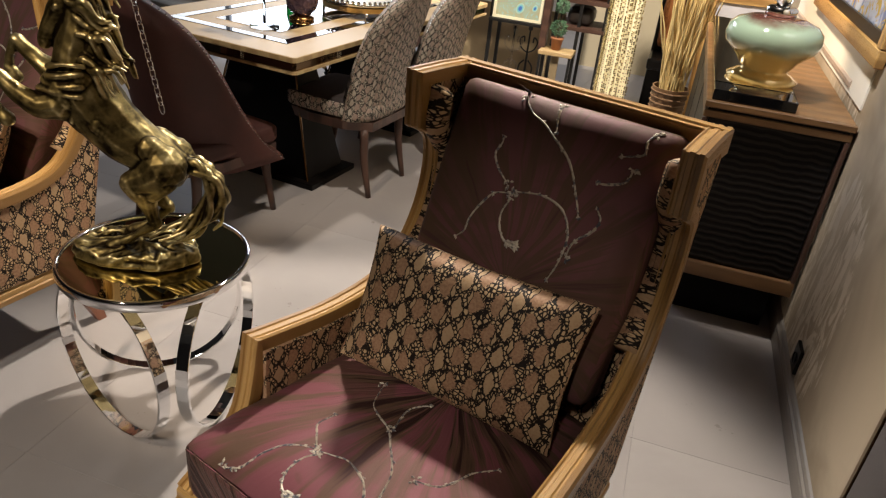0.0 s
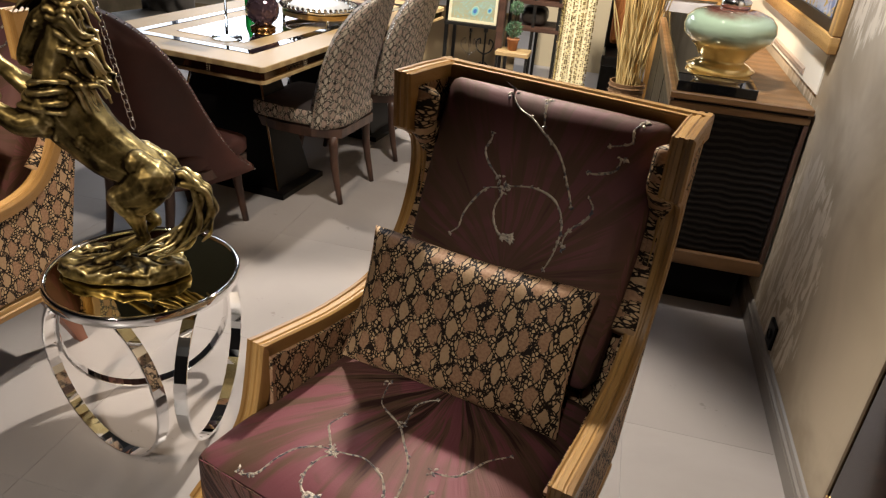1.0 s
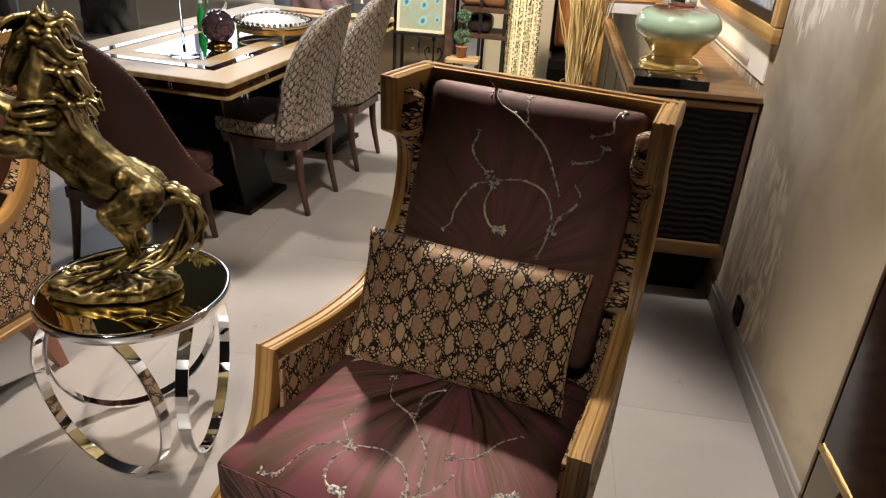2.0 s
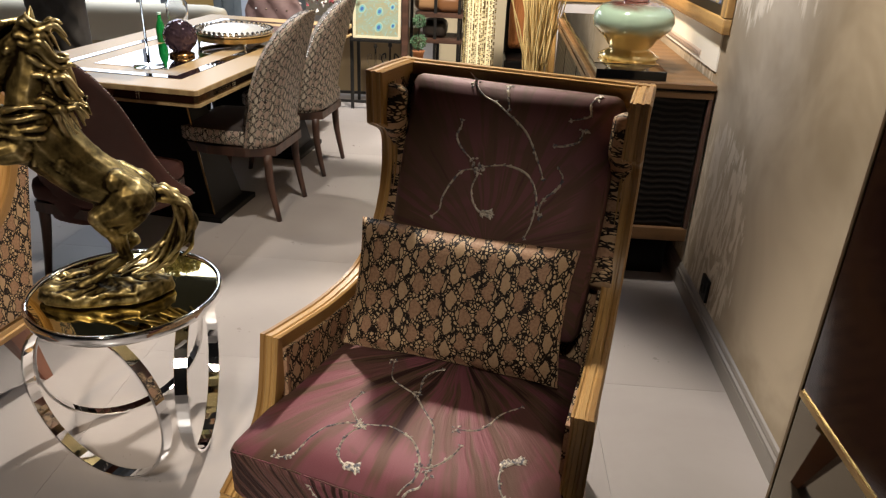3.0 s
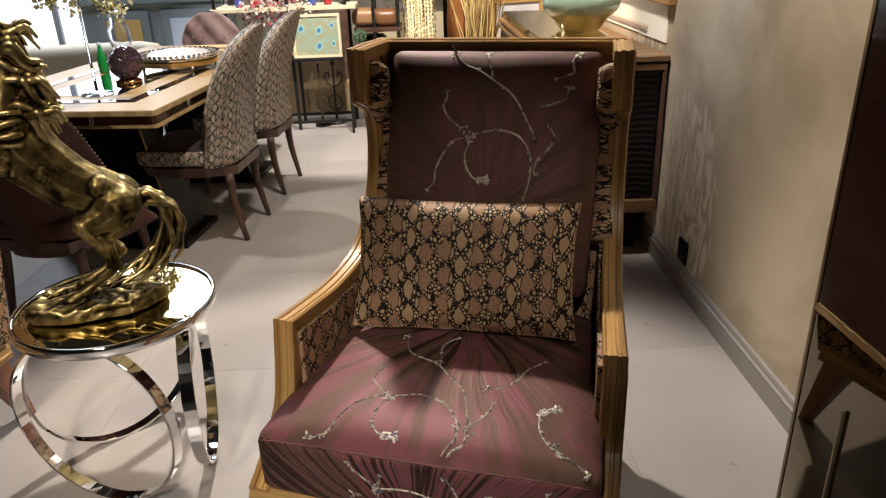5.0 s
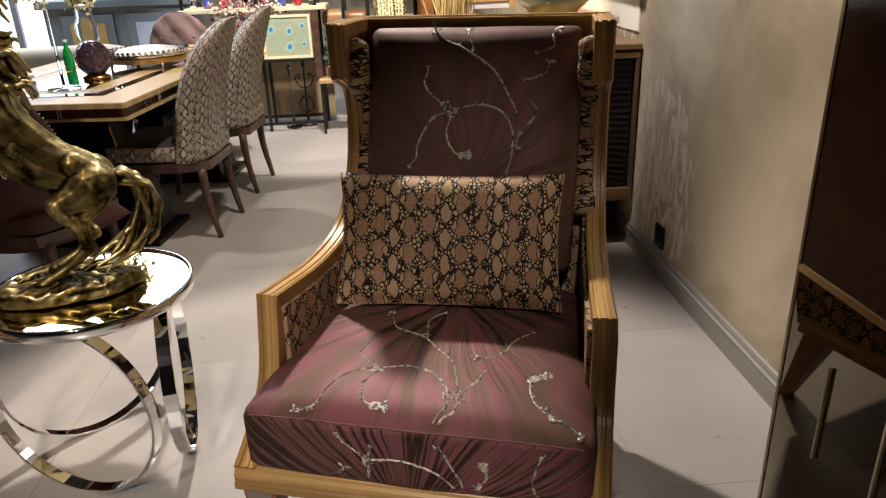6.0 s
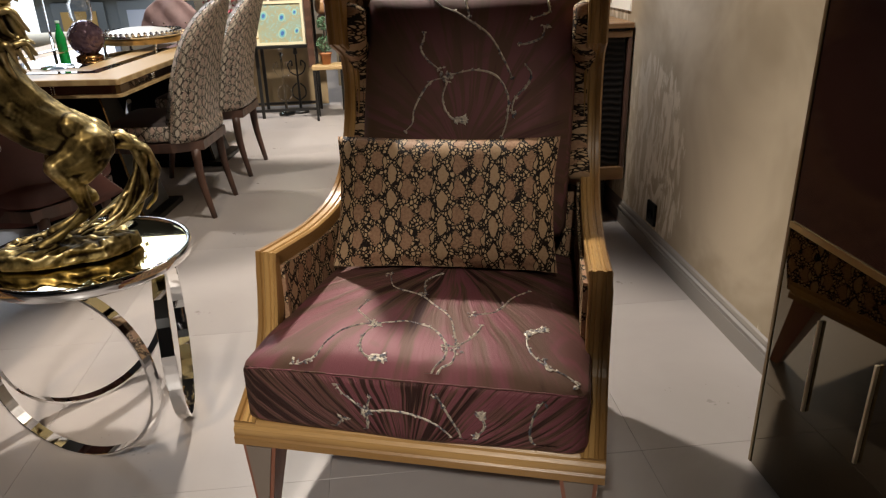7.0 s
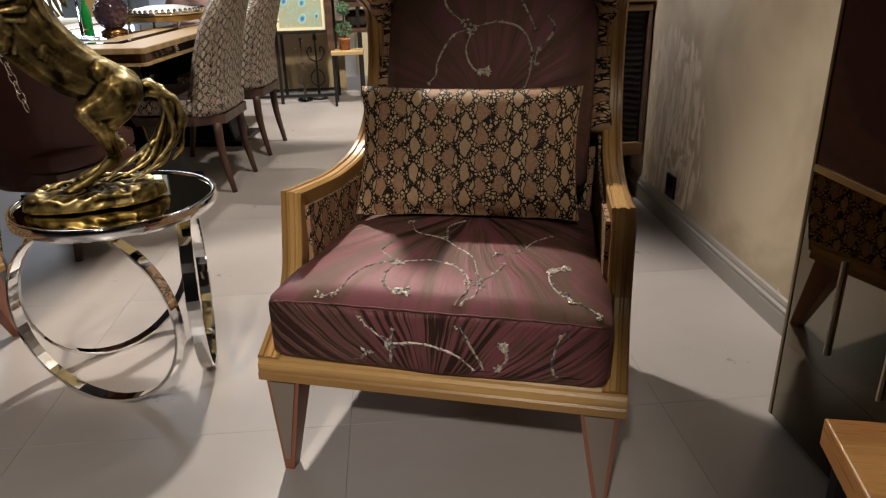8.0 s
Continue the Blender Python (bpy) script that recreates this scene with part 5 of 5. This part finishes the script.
candle_stand(pose(-0.33, 5.92, 0.0), "clear crystal scroll candle stand on the floor", CLEAR)
candle_stand(pose(-0.22, 5.98, 0.0), "black iron scroll candle stand on the floor", IRON)
rng = random.Random(21)
SHINE = [SILVER, Mat("blue_glass_ornament", (0.08, 0.12, 0.45), 0.08, 0.3).m, Mat("red_glass_ornament", (0.45, 0.03, 0.04), 0.1, 0.2).m, CLEAR, Mat("white_ceramic", (0.75, 0.73, 0.70), 0.2).m]
for k in range(9):
    x, s = -1.0 + 0.115 * k, rng.uniform(0.8, 1.3)
    kind = k % 5
    o = part("ornament", lathe([(0.0, 0.0), (0.022 * s, 0.0), (0.030 * s, 0.03 * s), (0.018 * s, 0.07 * s), (0.010, 0.085 * s), (0.014, 0.11 * s), (0.0, 0.11 * s)], 20), SHINE[kind], None, smooth=True)
    o.location = (x, 5.88 + rng.uniform(-0.05, 0.12), 0.95)
    tagged(o, ("silver", "blue glass", "red glass", "clear crystal", "white ceramic")[kind] + " ornament on the cream shelf board", "ornament", "ornaments on the shelf")

# ---- stool with the topiary ----
stl = thing("stool", pose(0.055, 5.70, 0), "small iron stool with pale wooden top", "stool")
soften(part("top", box(-0.125, 0.125, -0.10, 0.10, 0.39, 0.42), WOOD_PALE, stl, along=0), 0.004, 1)
for x in (-0.11, 0.11):
    for y in (-0.085, 0.085):
        part("leg", box(x - 0.009, x + 0.009, y - 0.009, y + 0.009, 0, 0.39), IRON, stl, "black iron leg")
tp = thing("topiary", pose(0.04, 5.70, 0.42), "double ball topiary in a terracotta pot", "plant")
part("pot", lathe([(0.0, 0.0), (0.032, 0.0), (0.043, 0.075), (0.048, 0.077), (0.048, 0.09), (0.040, 0.09), (0.038, 0.075), (0.0, 0.07)], 24), Mat("terracotta", (0.34, 0.14, 0.06), 0.8).m, tp, "terracotta pot", smooth=True)
part("stem", tube([(0, 0, 0.07), (0.002, 0, 0.36)], 0.006, 6), WOOD_DARK, tp)
GREEN = leaf_material("boxwood_leaves", (0.05, 0.12, 0.06), (0.13, 0.24, 0.13))
for z, r in ((0.155, 0.058), (0.305, 0.048)):
    pts = []
    for k in range(420):
        d = Vector((rng.gauss(0, 1), rng.gauss(0, 1), rng.gauss(0, 1))).normalized()
        pts.append(Vector((0, 0, z)) + d * r * rng.uniform(0.82, 1.0))
    part("foliage", petals(pts, 0.016, rng), GREEN, tp, "clipped green foliage ball")

# ---- rack with leather cushions ----
rl = thing("open_shelf", pose(0, 0, 0), "black iron open shelf with leather cushions", "shelf")
for x in (0.14, 0.33):
    for y in (6.0, 6.35):
        part("post", box(x - 0.012, x + 0.012, y - 0.012, y + 0.012, 0, 1.5), IRON, rl)
for z in (0.52, 0.72):
    part("board", box(-0.02, 0.36, 5.98, 6.37, z, z + 0.03), WOOD_DARK, rl, "dark wooden shelf board")
LEATHER = Mat("brown_leather", (0.17, 0.075, 0.03), 0.4).m
for x, z, mat, lab in ((0.06, 0.83, Mat("tan_leather", (0.30, 0.17, 0.08), 0.45).m, "tan leather bolster on the open shelf"), (0.24, 0.82, LEATHER, "brown leather cushion on the open shelf"), (0.13, 0.62, Mat("black_leather", (0.02, 0.015, 0.012), 0.35).m, "black leather cushion on the open shelf")):
    o = part("cushion", cushion(0.10, 0.12, 0.066, 0.05, None, 8), mat, None, smooth=True)
    o.matrix_world = pose(x, 6.16, z + (0.0 if z < 0.7 else -0.004))
    tagged(o, lab, "cushion")
tagged(part("low_wall", box(0.05, 1.0, 7.2, 7.3, 0, 0.75), Mat("cream_board", (0.50, 0.42, 0.28), 0.6).m), "cream low partition behind the shelves", "partition", kind="structure")

# ---- crystal column lamp ----
cl = thing("crystal_column", pose(0.505, 5.55, 0), "tall floor lamp of hanging gold crystal bead strings", "floor lamp")
part("base", box(-0.13, 0.13, -0.13, 0.13, 0, 0.06, 0.006), SILVER, cl, "square silver base")
GOLD_BEAD = metal_material("gold_crystal_beads", (0.34, 0.26, 0.10), (0.98, 0.90, 0.66), 0.10)
rng = random.Random(5)
core = Mat("lit_cream_core", (0.7, 0.62, 0.42), 0.7)
core.b.inputs["Emission Color"].default_value, core.b.inputs["Emission Strength"].default_value = (1.0, 0.82, 0.45, 1), 0.35
part("core", box(-0.095, 0.095, -0.095, 0.095, 0.06, 1.7), core.m, cl, "glowing cream inner shade")
for side in range(2):
    for k in range(15):
        a = -0.112 + 0.016 * k
        x, y = (a, -0.115) if side == 0 else (-0.115, a + 0.001)
        z, beads, sway = 0.09 + rng.uniform(0, 0.02), [], rng.uniform(0, 6)
        while z < 1.5:
            beads.append((x + 0.004 * math.sin(sway + 3 * z), y + rng.uniform(-0.003, 0.003), z))
            z += rng.choice((0.011, 0.013, 0.019, 0.03))
        strand = dots(beads, rng.choice((0.0045, 0.006, 0.007)))
        tagged(part("bead_string", strand, GOLD_BEAD, cl, "string of gold crystal beads"), kind="stuff")

# ---- fur throw on a dark chair ----
fc = thing("dark_chair", pose(0.80, 6.05, 0), "dark chair draped with an orange-brown fur throw", "chair")
part("back", box(-0.10, 0.14, 0.06, 0.12, 0.0, 1.1, 0.02), BLACK, fc)
part("seat", box(-0.10, 0.14, -0.3, 0.06, 0.38, 0.46, 0.02), BLACK, fc)


def fur_shape(x, y, z, q):
    n = noise.noise(Vector((q.x * 18, q.y * 18, q.z * 6)))
    return q + Vector((0.02 * n, -0.02 * abs(n), 0.01 * n))


bm = cushion(0.075, 0.035, 0.33, 0.03, fur_shape, 18)
fm = Mat("orange_brown_fur", (0.26, 0.09, 0.02), 0.9)
fm.bump(fm.noise(fm.scaled(fm.coords(), (60, 60, 12)), 1.0, 4), 1.0, 0.02)
th = part("fur_throw", bm, fm.m, None, smooth=True)
th.location = (0.80, 6.065, 0.83)
tagged(th, "orange-brown fur throw over the dark chair", "throw")

# ---- leaning frames at the end of the sideboard ----
lf = thing("leaning_frame", pose(1.24, 5.35, 0, -8, 0, 12), "empty oak picture frame leaning in the corner", "frame")
for x0, x1, z0, z1 in ((-0.22, 0.22, 0, 0.05), (-0.22, 0.22, 0.95, 1.0), (-0.22, -0.17, 0.05, 0.95), (0.17, 0.22, 0.05, 0.95)):
    part("bar", box(x0, x1, -0.015, 0.015, z0, z1, 0.003), WOOD, lf, along=0 if x1 - x0 > 0.3 else 2)
part("panel", box(-0.17, 0.17, -0.004, 0.008, 0.05, 0.95), Mat("pale_grey_panel", (0.55, 0.53, 0.55), 0.5).m, lf, "pale grey panel")

# ---- far seating ----
PINK = velvet_material("dusty_pink_velvet", (0.13, 0.082, 0.080), (0.8, 0.5, 0.5))
pk = thing("tufted_chair", pose(-1.03, 5.55, 0, 0, 0, -8), "dusty pink tufted round-backed chair at the table end", "chair")
bm = bmesh.new()
bmesh.ops.create_uvsphere(bm, u_segments=40, v_segments=24, radius=1.0)
for v in bm.verts:
    x, z = v.co.x, v.co.z
    tuft = 0.034 * (math.cos(x * 9.0) * math.cos(z * 9.0)) if v.co.y < 0 else 0.0
    v.co = Vector((x * 0.24, v.co.y * 0.06 - tuft * 0.6, z * 0.27))
ob = part("backrest", bm, PINK, pk, "round tufted backrest", smooth=True)
ob.location = (0, 0.0, 0.69)
tagged(part("button_trim", dots([(0.24 * x, -0.052, 0.69 + 0.27 * z) for x in (-0.5, -0.17, 0.17, 0.5) for z in (-0.35, 0.0, 0.35)], 0.008), STUD, pk, "crystal buttons"), kind="stuff")
part("seat", cushion(0.24, 0.24, 0.06, 0.05, None, 8), PINK, pk, smooth=True).location = (0, -0.2, 0.43)
for x in (-0.19, 0.19):
    for y in (-0.38, 0.0):
        part("leg", tube([(x, y, 0.38), (x * 1.05, y, 0)], [0.018, 0.012], 8), WOOD_DARK, pk)

sf = thing("cream_sofa", pose(-2.9, 6.1, 0, 0, 0, 6), "long cream upholstered sofa with low padded back", "sofa")
CREAM = velvet_material("cream_upholstery", (0.50, 0.38, 0.22), (0.9, 0.85, 0.7))
part("body", cushion(1.25, 0.42, 0.20, 0.05, None, 12), CREAM, sf, smooth=True).location = (0, 0.4, 0.24)
part("backrest", cushion(1.25, 0.11, 0.16, 0.09, None, 14), Mat("ivory_fabric", (0.66, 0.58, 0.44), 0.7).m, sf, "ivory rolled back", smooth=True).location = (0, 0.05, 0.53)

GREYV = velvet_material("grey_tufted_velvet", (0.15, 0.135, 0.12), (0.5, 0.5, 0.5))
for i, (x, y, yaw) in enumerate(((-2.60, 5.08, -14), (-3.65, 5.2, -20))):
    g = thing("tufted_armchair", pose(x, y, 0, 0, 0, yaw), "grey deep-buttoned chair beside the cream sofa", "chair", "grey tufted chairs")
    bm = cushion(0.24, 0.06, 0.26, 0.04, lambda a, b, c, q: q + Vector((0, 0.02 * math.cos(a * 8) * math.cos(c * 8) if b < 0 else 0, 0)), 20)
    part("backrest", bm, GREYV, g, "deep-buttoned backrest", smooth=True).location = (0, 0.2, 0.68)
    part("seat", cushion(0.25, 0.24, 0.06, 0.04, None, 8), GREYV, g, smooth=True).location = (0, -0.02, 0.40)
    for sx in (-1, 1):
        for sy in (-1, 1):
            part("leg", tube([(sx * 0.2, sy * 0.18, 0.345), (sx * 0.21, sy * 0.2, 0)], [0.02, 0.012], 8), WOOD_PALE, g)

bc = thing("blue_cabinet", pose(-2.1, 7.3, 0), "blue-grey painted cabinet with panelled doors", "cabinet")
BLUE = Mat("blue_grey_paint", (0.13, 0.16, 0.19), 0.5).m
part("body", box(-0.6, 0.75, 0, 0.45, 0, 0.92, 0.005), BLUE, bc)
part("cornice", box(-0.65, 0.80, -0.05, 0.46, 0.921, 0.99, 0.008), BLUE, bc)
for x0, mat in ((-0.45, Mat("honey_panel", (0.42, 0.28, 0.10), 0.4).m), (0.15, Mat("pale_blue_panel", (0.34, 0.40, 0.52), 0.4).m)):
    d = part("door", box(x0, x0 + 0.48, -0.025, -0.001, 0.08, 0.86, 0.004), BLUE, bc)
    part("panel", box(x0 + 0.08, x0 + 0.40, -0.032, -0.026, 0.16, 0.78), mat, d)

fl = thing("flower_arrangement", pose(-0.62, 6.0, 0.95), "dark red and white flower arrangement in a black pot", "flowers")
part("pot", lathe([(0, 0), (0.05, 0), (0.07, 0.08), (0.06, 0.08), (0.0, 0.06)], 20), BLACK, fl)
for mat, lab in ((leaf_material("dark_red_petals", (0.25, 0.03, 0.05), (0.45, 0.12, 0.12)), "dark red blossoms"), (leaf_material("white_petals", (0.7, 0.66, 0.64), (0.8, 0.7, 0.7)), "white blossoms")):
    tagged(part("blossom", petals([Vector((rng.gauss(0, 0.13), -0.16 + rng.gauss(0, 0.07), -0.02 + rng.gauss(0, 0.07))) for _ in range(260)], 0.035, rng), mat, fl, lab), kind="stuff")

# glowing backdrop added behind the sofa, in place of an unidentified bright shape
backdrop = thing("glow_backdrop", pose(-3.6, 8.6, 0), "glowing white backdrop with grey bars, added for brightness", "window", kind="structure")
glow = Mat("white_backdrop_glow", (1, 1, 1), 0.5)
glow.b.inputs["Emission Color"].default_value, glow.b.inputs["Emission Strength"].default_value = (0.93, 0.97, 1.0, 1), 1.05
part("pane", box(-2.2, 1.15, 0.03, 0.04, 0.10, 2.5), glow.m, backdrop, "glowing white sheet")
for x in (-2.2, -1.1, 0.05, 1.15):
    part("backdrop_bar", box(x - 0.03, x + 0.03, -0.02, 0.029, 0.0, 2.6), Mat("grey_backdrop_bar", (0.2, 0.2, 0.21), 0.4).m, backdrop)


# ---- floor tiles, each a piece of the floor ----
TILE = 0.8
bm = box(0.0003, TILE - 0.0003, 0.0003, TILE - 0.0003, -0.0029, 0.0)
bmesh.ops.bevel(bm, geom=[e for e in bm.edges if all(v.co.z > -0.001 for v in e.verts)], offset=0.0004, segments=1, affect="EDGES")
tile_mesh = part("tile", bm, FLOOR, FLOOR_SLAB).data
bpy.data.objects.remove(bpy.data.objects["tile"])
for i in range(-8, 2):
    for j in range(-5, 12):
        t = new("tile", tile_mesh)
        t.parent = FLOOR_SLAB
        t.location = (0.223 + TILE * i, 1.425 + TILE * j, 0.0)
